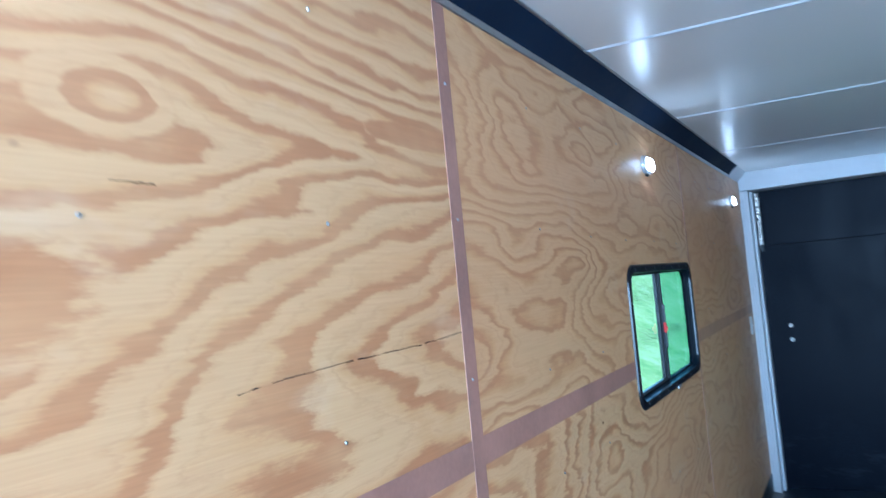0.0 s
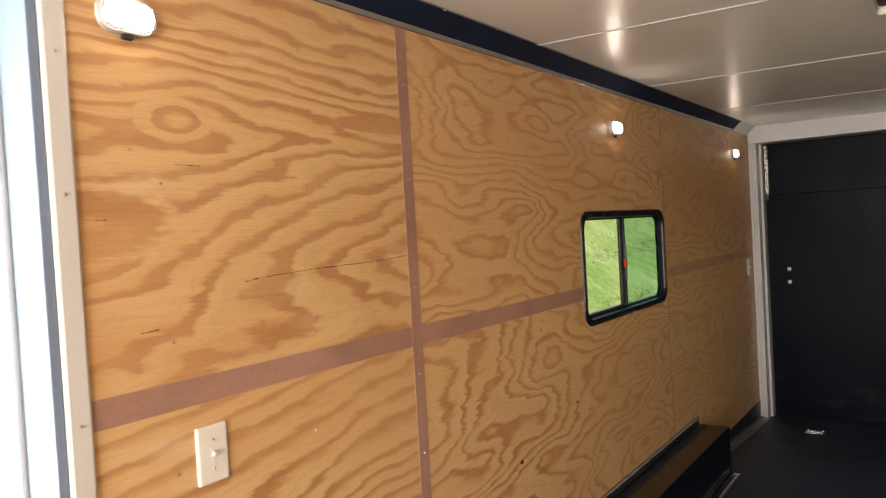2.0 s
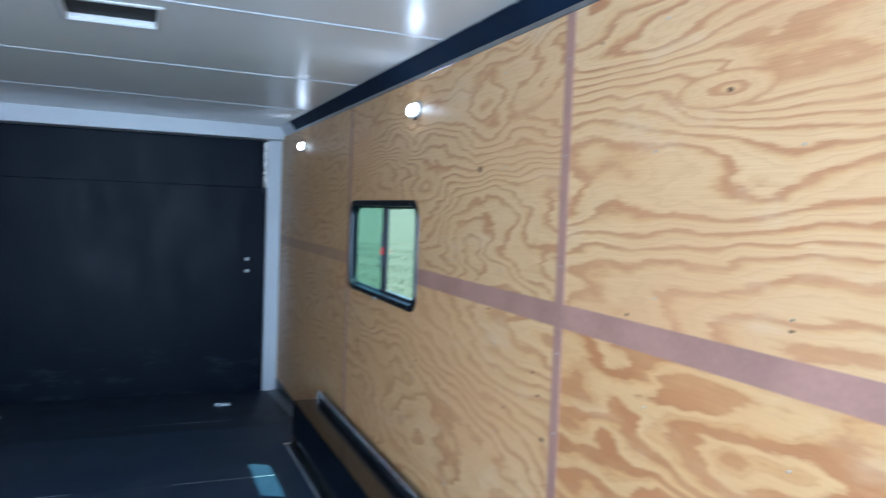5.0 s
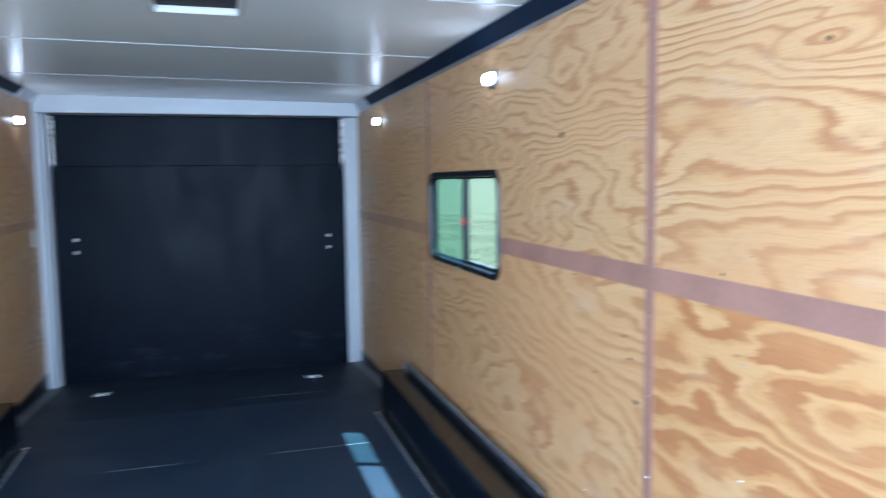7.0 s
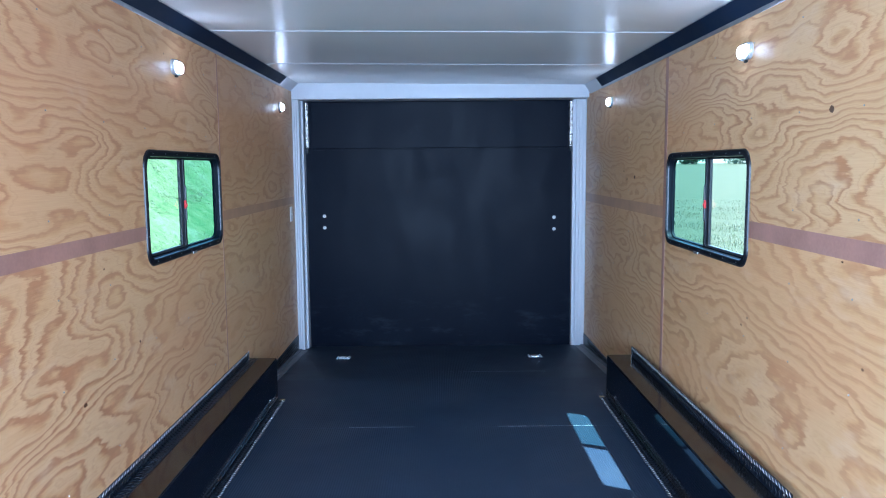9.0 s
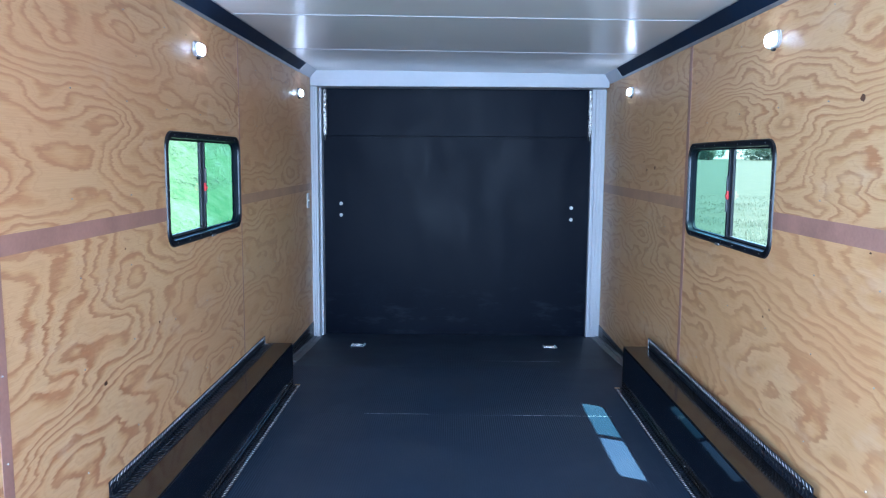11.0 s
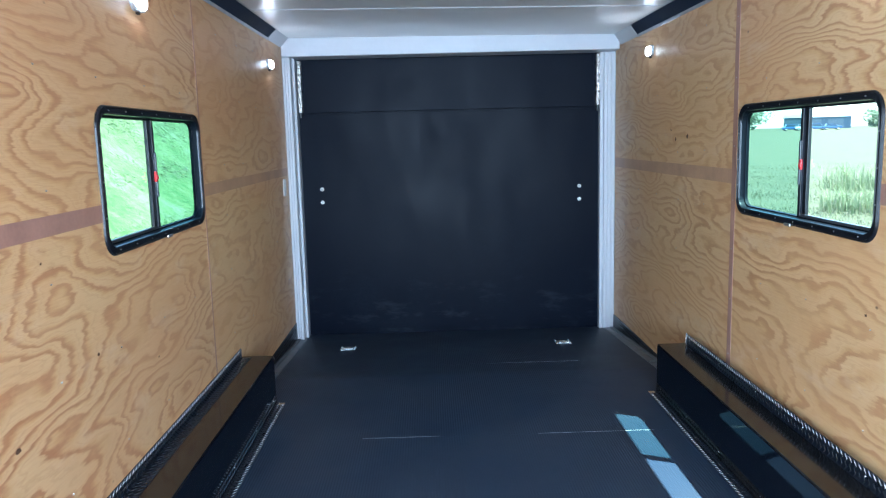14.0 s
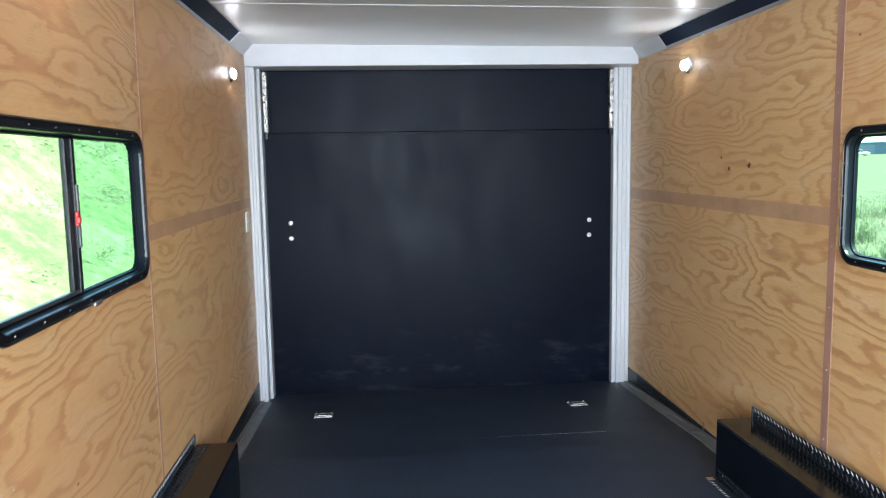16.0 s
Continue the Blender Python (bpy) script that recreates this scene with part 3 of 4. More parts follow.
# floor
floor = tagged(part("floor", prism([(-1.23, -0.02), (1.23, -0.02), (1.23, -0.04), (-1.23, -0.04)], FRONT, TAIL), DARK), "trailer floor covered with ribbed black rubber sheets", "floor", kind="structure")
cuts = (FRONT, 0.0, 1.25, 2.45, 3.66, TAIL, 4.86, 6.10)
for a, b in zip(cuts, cuts[1:]):
    g = 0.0 if abs(b - TAIL) < 0.01 else 0.0012
    bm = bmesh.new()
    v = [bm.verts.new((x, y, floor_z(y) + dz)) for dz in (0, -0.018) for x, y in ((-1.228, a), (1.228, a), (1.228, b - g), (-1.228, b - g))]
    bm.faces.new(v[:4])
    bm.faces.new(v[:3:-1])
    for i in range(4):
        j = (i + 1) % 4
        bm.faces.new((v[j], v[i], v[i + 4], v[j + 4]))
    part("rubber_sheet", bm, FLOOR_RUBBER, floor)
# Pale strips paint the light that the rubber joint edges catch.
EDGE_GLINT = worn("pale_edge_glint", (0.45, 0.46, 0.48), 0.5, amount=0.5, scale=60)
for x0, x1, y in ((0.15, 0.74, 4.86), (0.30, 0.86, 3.66), (-0.54, -0.17, 3.665)):
    bm = bmesh.new()
    n = 10
    for i in range(n):
        xa, xb = x0 + (x1 - x0) * i / n, x0 + (x1 - x0) * (i + 0.96) / n
        w = 0.0028 * rnd.uniform(0.5, 1.2)
        z = floor_z(y) + 0.0012
        bm.faces.new([bm.verts.new(p) for p in ((xa, y - w, z), (xb, y - w, z), (xb, y + w, z), (xa, y + w, z))])
    part("joint_scuff", bm, EDGE_GLINT, floor, "pale line painted where the rubber joint catches light")

# rear frame and ramp door
door_frame = tagged(part("rear_door_frame", boxes((-1.228, 1.222, 5.80, 6.12, 2.02, 2.158), bevel=0.006), WHITE), "white painted steel rear door frame with ribbed posts", "door frame", kind="structure")
for side, xs in ((-1, (-1.229, -1.157)), (1, (1.118, 1.229))):
    x0, x1 = xs
    n = 4
    rows = []
    for i in range(n):
        a, b = x0 + (x1 - x0) * i / n, x0 + (x1 - x0) * (i + 1) / n
        inset = (0.0, 0.002, 0.0, 0.003)[i] if side < 0 else (0.003, 0.0, 0.002, 0.0)[i]
        deep = (0.0, 0.003, 0.009, 0.10)[i] if side < 0 else (0.145, 0.135, 0.130, 0.130)[i]
        rows.append((a, b, 5.82 + inset + deep, 6.12, DROP - 0.02, 2.02))
    part("post", boxes(*rows, bevel=0.003), WHITE, door_frame)
# Made-up white tab in place of the bright highlight on the rib.
part("catch_plate", boxes((1.168, 1.203, 5.943, 5.957, 1.775, 1.806), bevel=0.002), WHITE, door_frame, "white tab standing for a highlight on the post rib")

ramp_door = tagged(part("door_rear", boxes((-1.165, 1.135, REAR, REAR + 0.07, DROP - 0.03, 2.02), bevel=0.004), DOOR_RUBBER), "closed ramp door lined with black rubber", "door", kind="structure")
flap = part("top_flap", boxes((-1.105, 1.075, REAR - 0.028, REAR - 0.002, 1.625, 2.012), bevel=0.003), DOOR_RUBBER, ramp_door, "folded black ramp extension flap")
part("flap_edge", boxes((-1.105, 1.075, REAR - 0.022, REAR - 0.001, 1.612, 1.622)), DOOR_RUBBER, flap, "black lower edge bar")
for x in (-1.136, 1.104):
    hinge = part("edge_plate", boxes((x - 0.013, x + 0.013, REAR - 0.05, REAR - 0.002, 1.63, 2.008), bevel=0.002), PLATE, ramp_door, "bright chequered aluminium edge plate")
    bm = bmesh.new()
    for i in range(24):
        for dx in (-0.006, 0.006):
            add_disc(bm, (x + dx, REAR - 0.0505, 1.64 + 0.0155 * i + (0.007 if dx > 0 else 0)), (0, -1, 0), 0.005, 0.003, 6)
    part("chequer", bm, PLATE, hinge)
    part("end_cap", boxes((x - 0.010, x + 0.010, REAR - 0.046, REAR - 0.004, 1.588, 1.629), bevel=0.003), BLACK_FRAME, hinge, "dark lower end")
for x, zs in ((-1.012, (1.047, 0.947)), (0.972, (1.022, 0.921))):
    for z in zs:
        bm = bmesh.new()
        add_disc(bm, (x, REAR - 0.001, z), (0, -1, 0), 0.016, 0.006, 14)
        bolt = part("bolt_washer", bm, PLASTIC, ramp_door, "bright round bolt washer")
        bm = bmesh.new()
        add_disc(bm, (x, REAR - 0.008, z), (0, -1, 0), 0.007, 0.004, 6)
        part("bolt_head", bm, DULL, bolt)

# ---- windows ----


def window(name, side):
    cy, cz = WIN[side]
    win = thing(name, "black-framed sliding window with a red latch in the plywood wall", "window", kind="structure")
    win.matrix_basis = pose(XL, cy, cz) if side < 0 else pose(XR, cy, cz) @ Matrix.Diagonal((-1, 1, 1, 1))
    w, h = W_W[side], W_H
    ring = part("window_frame", loft([(w, h, 0.075, -0.001), (w - 0.003, h - 0.003, 0.074, 0.006), (w - 0.010, h - 0.010, 0.071, 0.010), (w - 0.014, h - 0.016, 0.069, 0.010), (w - 0.017, h - 0.020, 0.067, 0.007),
                                      (w - 0.036, h - 0.048, 0.060, 0.007), (w - 0.039, h - 0.051, 0.058, 0.009), (w - 0.044, h - 0.056, 0.056, 0.009), (w - 0.047, h - 0.060, 0.054, 0.006), (w - 0.049, h - 0.062, 0.053, 0.000)]),
                BLACK_FRAME, win, smooth=False)
    part("reveal", loft([(w - 0.049, h - 0.062, 0.053, 0.000), (w - 0.051, h - 0.066, 0.052, -0.018), (w - 0.060, h - 0.076, 0.048, -0.019), (w - 0.064, h - 0.080, 0.047, -0.032)]), REVEAL, win, "dull black inner edge")
    iw, ih = w - 0.062, h - 0.078
    part("mullion", boxes((-0.034, -0.020, -0.036, -0.012, -ih / 2, ih / 2), bevel=0.002), BLACK_FRAME, win, "black edge bar of the sliding pane")
    part("mullion", boxes((-0.026, -0.014, -0.006, 0.014, -ih / 2, ih / 2), bevel=0.002), BLACK_FRAME, win, "black edge bar of the fixed pane")
    part("sill_rail", boxes((-0.032, -0.018, -iw / 2 + 0.02, 0.0, -ih / 2 - 0.001, -ih / 2 + 0.010), bevel=0.002), DULL_BLACK, win, "dark grey sliding track")
    part("pull", boxes((-0.015, -0.007, -0.004, 0.008, -0.085, 0.085), bevel=0.003), DULL_BLACK, win, "grey plastic finger pull")
    part("latch", boxes((-0.013, -0.004, -0.020, -0.004, -0.026, 0.014), (-0.010, 0.002, -0.026, -0.010, -0.018, 0.000), bevel=0.0035), RED, win, "red plastic sliding latch")
    for mat, a, b, d in ((GLASS, -iw / 2, -0.014, -0.028), (GLASS_DARK, 0.0, iw / 2, -0.022)):
        bm = bmesh.new()
        bm.faces.new([bm.verts.new((d, u, v)) for u, v in ((a, -ih / 2), (b, -ih / 2), (b, ih / 2), (a, ih / 2))])
        part("pane", bm, mat, win, "screened tinted glass pane" if mat is GLASS_DARK else "clear greenish glass pane")
    for u in (-w / 2 + 0.0135, w / 2 - 0.0135):
        part("drain_slot", boxes((0.0065, 0.0078, u - 0.003, u + 0.003, -0.060, -0.035)), DARK, ring)
    for i in range(7):
        u = -w / 2 + 0.10 + (w - 0.2) * i / 6
        for v in (h / 2 - 0.0175, 0.0175 - h / 2):
            s = new("screw", SCREW[1])
            s.parent, s.location = ring, (0.0072, u, v)
    for i in range(3):
        v = -h / 2 + 0.13 + (h - 0.26) * i / 2
        for u in (w / 2 - 0.0135, 0.0135 - w / 2):
            s = new("screw", SCREW[1])
            s.parent, s.location = ring, (0.0072, u, v)
    part("stop_clip", boxes((0.008, 0.015, 0.010, 0.062, -h / 2 - 0.002, -h / 2 + 0.009), bevel=0.002), DULL, win, "small aluminium clip")
    return win


window("window_1", -1)
window("window_2", 1)

# ---- wheel boxes and chequer-plate angles ----


def chequer_angle(side, corner_x, corner_z, wall_up, y0, y1, label, back=False):
    """An L of black chequer plate along y. wall_up: one leg goes up a wall, else up the box side; the other lies flat, or runs back to the wall."""
    x, z, t, leg = corner_x, corner_z, 0.003, 0.052
    flat_leg = 0.041 if back else 0.056 if wall_up else leg
    into = -side
    if back:
        # the flat leg runs back to the wall, behind the upright one
        leg = 0.062
        section = [(x + into * t, z), (x + into * t, z + leg), (x, z + leg), (x, z + t), (x - into * flat_leg, z + t), (x - into * flat_leg, z)]
    else:
        section = [(x, z), (x + into * flat_leg, z), (x + into * flat_leg, z + t), (x + into * t, z + t), (x + into * t, z + leg), (x, z + leg)]
    ang = part("chequer_angle", prism(section, y0, y1), TREAD)
    tagged(ang, label, "angle strip", "chequer angle strips")
    n = int((y1 - y0) / 0.027)
    for bright in (0, 1):
        bm = bmesh.new()
        for i in range(n):
            y = y0 + 0.013 + 0.027 * i
            for flat in (0, 1):
                if (bright and flat == wall_up) or (back and flat):
                    continue
                for row in (3,) if bright else (0, 1, 2, 3) if flat == wall_up else (0, 1, 2):
                    u = (0.010, 0.021, 0.0325, 0.0435)[row]
                    tilt = 1 if row % 2 else -1
                    pts = []
                    for du, dy, up in ((-0.0090, -0.0100 * tilt, 0), (0.0014, -0.0016 * tilt, 0), (0.0090, 0.0100 * tilt, 0), (-0.0014, 0.0016 * tilt, 0), (0, 0, 0.0024)):
                        if flat:
                            pts.append(bm.verts.new((x + into * (u + du) * flat_leg / leg, y + dy, z + t + up)))
                        else:
                            pts.append(bm.verts.new((x + into * (t + up), y + dy, z + (u + du) * leg / 0.052)))
                    for k in range(4):
                        bm.faces.new((pts[k], pts[(k + 1) % 4], pts[4]))
        bmesh.ops.recalc_face_normals(bm, faces=bm.faces)
        part("chequer", bm, TIPS if bright else LOZENGE, ang, "raised edge lozenges coloured pale for their glints" if bright else "")
    for i in range(6):
        y = y0 + 0.06 + (y1 - y0 - 0.12) * i / 5
        s = new("screw", SCREW[into])
        s.parent, s.location = ang, (x + into * t, y, z + 0.034)
    if wall_up:
        lip = (min(x + into * t, x + into * 0.0045), max(x + into * t, x + into * 0.0045), y1 - 0.008, y1, z + t, z + leg)
    else:
        lip = (min(x + into * 0.02, x + into * leg), max(x + into * 0.02, x + into * leg), y1 - 0.03, y1, z + t, z + t + 0.0014)
    part("end_lip", boxes(lip), BRIGHT, ang, "bare bright cut end")
    return ang


BOX_H = 0.268
for side, bx in ((-1, -1.060), (1, 1.036)):
    wx = XL + 0.001 if side < 0 else XR - 0.001
    box = thing("wheel_box", "glossy black steel wheel box against the plywood wall", "wheel box", "wheel boxes")
    lo, hi = min(bx, wx), max(bx, wx)
    part("top_panel", boxes((lo, hi, 2.02, 4.205, BOX_H - 0.006, BOX_H), bevel=0.0025), BOX_TOP, box)
    part("side_panel", boxes((bx - 0.003, bx + 0.003, 2.026, 4.199, 0.0, BOX_H - 0.0065), bevel=0.002), BLACK_BOX, box)
    for ya in (2.02, 4.199):
        part("end_panel", boxes((lo + 0.003, hi - 0.003, ya, ya + 0.006, 0.0, BOX_H - 0.0065), bevel=0.002), BLACK_BOX, box)
    chequer_angle(side, wx if side < 0 else wx - 0.042, BOX_H, True, 2.03, 4.18, "black chequer-plate angle strip on top of the wheel box", back=side > 0)
    chequer_angle(side, bx, 0.001, False, 2.02, 4.19, "black chequer-plate angle strip along the wheel box foot")

# kick plates and floor channels beside the tail
for side in (-1, 1):
    wx = XL if side < 0 else XR
    into = -side
    bm = bmesh.new()
    rows = []
    top = 0.050 if side < 0 else 0.014
    for y in (4.21, TAIL, 5.815 if side < 0 else 5.94):
        f = floor_z(y)
        rows.append([bm.verts.new((wx + into * dx, y, z)) for dx, z in ((0.001, f), (0.006, f), (0.006, top), (0.001, top + 0.003))])
    for a, b in zip(rows, rows[1:]):
        for i in range(3):
            bm.faces.new((a[i], a[i + 1], b[i + 1], b[i]))
    bmesh.ops.recalc_face_normals(bm, faces=bm.faces)
    kick = tagged(part("baseboard", bm, BLACK_FRAME), "black chequered metal kick plate at the foot of the plywood", "baseboard", kind="structure")
    bm = bmesh.new()
    for i in range(int((5.79 - 4.24) / 0.024)):
        y = 4.24 + 0.024 * i
        for j in range(5):
            z = top - 0.012 - 0.022 * j
            if z < floor_z(y) + 0.022:
                break
            tilt = 1 if j % 2 else -1
            pts = [bm.verts.new((wx + into * (0.006 + up), y + dy, z + dz)) for dz, dy, up in ((-0.0085, -0.0075 * tilt, 0), (0.0018, -0.0030 * tilt, 0), (0.0085, 0.0075 * tilt, 0), (-0.0018, 0.0030 * tilt, 0), (0, 0, 0.0025))]
            for k in range(4):
                bm.faces.new((pts[k], pts[(k + 1) % 4], pts[4]))
    bmesh.ops.recalc_face_normals(bm, faces=bm.faces)
    part("chequer", bm, LOZENGE, kick)
    joint = boxes((min(wx + into * 0.007, wx + into * 0.010), max(wx + into * 0.007, wx + into * 0.010), 4.74, 4.752, floor_z(4.74), 0.05), (min(wx + into * 0.012, wx + into * 0.07), max(wx + into * 0.012, wx + into * 0.07), 4.740, 4.748, floor_z(4.74) + 0.005, floor_z(4.74) + 0.015))
    tagged(part("channel_joint", joint, CHANNEL), "small grey joint clip in the floor channel", "trim", kind="structure")
    bm = bmesh.new()
    rows = []
    for y in (4.25, TAIL, 5.82 if side < 0 else 5.945):
        f = floor_z(y)
        rows.append([bm.verts.new((wx + into * dx, y, f + dz)) for dx, dz in ((0.007, 0.0), (0.007, 0.012), (0.030, 0.012), (0.034, 0.005), (0.074, 0.005), (0.078, 0.0))])
    for a, b in zip(rows, rows[1:]):
        for i in range(5):
            bm.faces.new((a[i], a[i + 1], b[i + 1], b[i]))
    bmesh.ops.recalc_face_normals(bm, faces=bm.faces)
    tagged(part("floor_channel", bm, CHANNEL), "dull aluminium floor channel beside the ramp door", "trim", kind="structure")

# ---- lamps ----


def dome_lamp(side, y, z=1.925):
    lamp = thing("wall_lamp", "lit oval clear-lens wall lamp screwed to the plywood", "lamp", "wall lamps")
    lamp.matrix_basis = pose(XL, y, z) if side < 0 else pose(XR, y, z) @ Matrix.Diagonal((-1, 1, 1, 1))
    base = part("base_ring", loft([(0.121, 0.070, 0.032, 0.0), (0.121, 0.070, 0.032, 0.004), (0.117, 0.066, 0.030, 0.006), (0.112, 0.061, 0.028, 0.006), (0.112, 0.061, 0.028, 0.011)], False, True), CLEAR, lamp, "thin chromed base ring")
    part("gasket", loft([(0.110, 0.059, 0.027, 0.0065), (0.110, 0.059, 0.027, 0.0115)], True, True), DARK, base, "dark sealing gasket")
    part("bezel", loft([(0.108, 0.058, 0.027, 0.0115), (0.117, 0.066, 0.030, 0.0125), (0.117, 0.066, 0.030, 0.0145), (0.112, 0.061, 0.028, 0.0155), (0.108, 0.057, 0.026, 0.0155)], False, True), LAMP_RIM, lamp, "clear plastic rim", smooth=False)
    part("lens_rim", loft([(0.108, 0.057, 0.026, 0.0150), (0.106, 0.055, 0.026, 0.0172), (0.101, 0.050, 0.024, 0.0178), (0.099, 0.048, 0.023, 0.0168)]), CLEAR, lamp, "clear moulded lens rim", smooth=False)
    part("tab", boxes((0.000, 0.012, -0.012, 0.010, -0.044, -0.034), bevel=0.003), DARK, lamp, "small dark wire tab")
    lens = part("lens", loft([(0.100, 0.049, 0.0235, 0.0170), (0.097, 0.047, 0.022, 0.0225), (0.084, 0.036, 0.017, 0.0270), (0.054, 0.016, 0.007, 0.0285)], True), LED, lamp, "glowing white lens", smooth=True)
    for u, v in ((0.050, 0.024), (-0.050, -0.024), (0.050, -0.024), (-0.050, 0.024)):
        s = new("screw", SCREW[1])
        s.parent, s.location = lens, (0.0200, u * 0.93, v * 0.82)
    return lamp


dome_lamp(-1, 0.610, 1.938)
dome_lamp(-1, 3.08)
dome_lamp(-1, 5.35)
dome_lamp(1, 2.655, 1.915)
dome_lamp(1, 5.05, 1.92)

# ---- switch plates ----


def switch(y, z):
    sw = thing("light_switch", "white plastic toggle light switch on the plywood", "switch", "light switches")
    sw.matrix_basis = pose(XL, y, z)
    part("plate", loft([(0.076, 0.120, 0.004, 0.0), (0.076, 0.120, 0.004, 0.003), (0.073, 0.117, 0.004, 0.0055), (0.066, 0.110, 0.004, 0.0066)], True, True), PLASTIC, sw)
    part("toggle_slot", boxes((0.006, 0.0072, -0.0065, 0.0065, -0.014, 0.014)), PLASTIC, sw, "thin raised toggle slot")
    part("toggle", boxes((0.007, 0.014, -0.0045, 0.0045, -0.004, 0.006), bevel=0.0018), PLASTIC, sw)
    for v in (-0.030, 0.030):
        screw(sw, 0.0066, 0.0, v, 1)
    return sw


switch(0.743, 1.064)
switch(5.66, 1.09)

# ---- roof vent ----
vent = thing("roof_vent", "square white plastic roof vent with a dark insect screen", "vent", at=(VENT_X, VENT_Y, 0))
zc = ceiling_z(VENT_X)
bm = loft([(0.350, 0.345, 0.012, zc - 0.001), (0.348, 0.343, 0.012, zc - 0.005), (0.340, 0.335, 0.012, zc - 0.007), (0.312, 0.312, 0.010, zc - 0.008), (0.306, 0.306, 0.010, zc - 0.004), (0.296, 0.296, 0.010, zc + 0.03)])
for v in bm.verts:
    v.co = Vector((v.co.y, v.co.z, v.co.x))
bmesh.ops.recalc_face_normals(bm, faces=bm.faces)
part("garnish", bm, JAMB, vent)
part("screen", boxes((-0.150, 0.150, -0.150, 0.150, zc + 0.018, zc + 0.022)), SCREEN, vent, "dark insect screen")

# ---- tie-down rings in the floor ----


def tie_ring(x, y):
    ring = thing("tie_down", "chromed D-ring tie-down plate set in the rubber floor", "tie-down", "tie-downs")
    slope = math.degrees(math.atan(DROP / (REAR - TAIL)))
    ring.matrix_basis = pose(x, y, floor_z(y) + 0.0005, slope)
    part("plate", boxes((-0.055, 0.055, -0.048, 0.048, 0.0, 0.003), bevel=0.001), BLACK_FRAME, ring, "black base plate")
    part("pan", boxes((-0.036, 0.036, -0.030, 0.032, 0.0031, 0.0042)), SCREEN, ring, "dark recess")
    part("rim", boxes((-0.055, 0.055, -0.048, -0.034, 0.003, 0.006), (-0.055, 0.055, 0.036, 0.048, 0.003, 0.006), (-0.055, -0.042, -0.034, 0.036, 0.003, 0.005), (0.042, 0.055, -0.034, 0.036, 0.003, 0.005), bevel=0.001), DULL, ring, "bright zinc rim")
    pts = [(-0.030, -0.020), (-0.030, 0.010), (-0.022, 0.024), (0.0, 0.028), (0.022, 0.024), (0.030, 0.010), (0.030, -0.020)]
    cu = bpy.data.curves.new("ring", 'CURVE')
    cu.dimensions, cu.bevel_depth, cu.bevel_resolution = '3D', 0.0040, 2
    sp = cu.splines.new('POLY')
    sp.points.add(len(pts) - 1)
    for p, (u, v) in zip(sp.points, pts):
        p.co = (u, v, 0.0085, 1)
    cu.materials.append(CHROME)
    d = new("ring", cu)
    d.parent = ring
    part("clasp", boxes((-0.038, 0.038, -0.028, -0.015, 0.004, 0.013), bevel=0.003), BRIGHT, ring)
    for u in (-0.046, 0.046):
        for v in (-0.038, 0.038):
            bm = bmesh.new()
            add_disc(bm, (u, v + 0.002, 0.006), (0, 0, 1), 0.0075, 0.007, 8)
            part("rivet", bm, BRIGHT, ring)
    return ring


tie_ring(-0.798, 5.434)
tie_ring(0.737, 5.436)

# ---- side door ----
jamb = tagged(part("door_jamb", boxes((-1.30, -1.222, 0.443, 0.490, 0.0, DOOR_Z + 0.05), bevel=0.006), JAMB), "white plastic covered side door jamb", "door frame", kind="structure")
part("seal", boxes((-1.330, -1.229, 0.423, 0.442, 0.0, DOOR_Z), bevel=0.002), SEAL, jamb, "door seal strip with the sky's reflection in its colour")
part("head_jamb", boxes((-1.30, -1.214, DOOR_Y0 - 0.04, 0.440, DOOR_Z, DOOR_Z + 0.05), bevel=0.008), JAMB, jamb)
part("front_jamb", boxes((-1.30, -1.214, DOOR_Y0 - 0.05, DOOR_Y0, 0.0, DOOR_Z), bevel=0.008), JAMB, jamb)
part("sill", boxes((-1.30, -1.20, DOOR_Y0, 0.425, 0.0005, 0.012), bevel=0.002), DULL, jamb)
for z in (0.5, 0.85, 1.19, 1.60, 1.85):
    screw(jamb, -1.2218, 0.466, z, 1)
leaf = tagged(part("door_side", boxes((-0.88, 0.0, -0.018, 0.018, 0.02, DOOR_Z - 0.01), bevel=0.004), DOOR_WHITE), "white side door standing wide open outside", "door", kind="structure")
leaf.matrix_basis = pose(-1.336, 0.424, 0, 0, 0, 24)
for z in (0.3, 1.0, 1.7):
    part("hinge", boxes((-0.02, 0.012, 0.019, 0.03, z - 0.06, z + 0.06), bevel=0.003), DULL, leaf)

# ---- outdoors ----


def field_mat(name, bank, meadow):
    """Grassy ground: a green bank on one side of the trailer, a paler summer meadow on the other."""
    m = material(name, meadow[0], 0.9, spec=0.1)
    n = Net(m)
    p, x, y, z = n.coords()
    big, small, leafage = n.noise(p, 0.9, 3.0, 0.6), n.noise(p, 4.5, 3.0, 0.6), n.noise(p, 17.0, 3.0, 0.65)
    f = n.math('ADD', n.math('ADD', n.math('MULTIPLY', big, 0.40), n.math('MULTIPLY', small, 0.35)), n.math('MULTIPLY', leafage, 0.25))
    side = n.math('GREATER_THAN', x, 0.0)
    col = n.mix(side, n.ramp(f, list(zip((0.40, 0.50, 0.60), bank))), n.ramp(f, list(zip((0.36, 0.52, 0.66), meadow))))
    n.set("Base Color", col)
    n.bump(small, 0.12, 0.04)
    return m


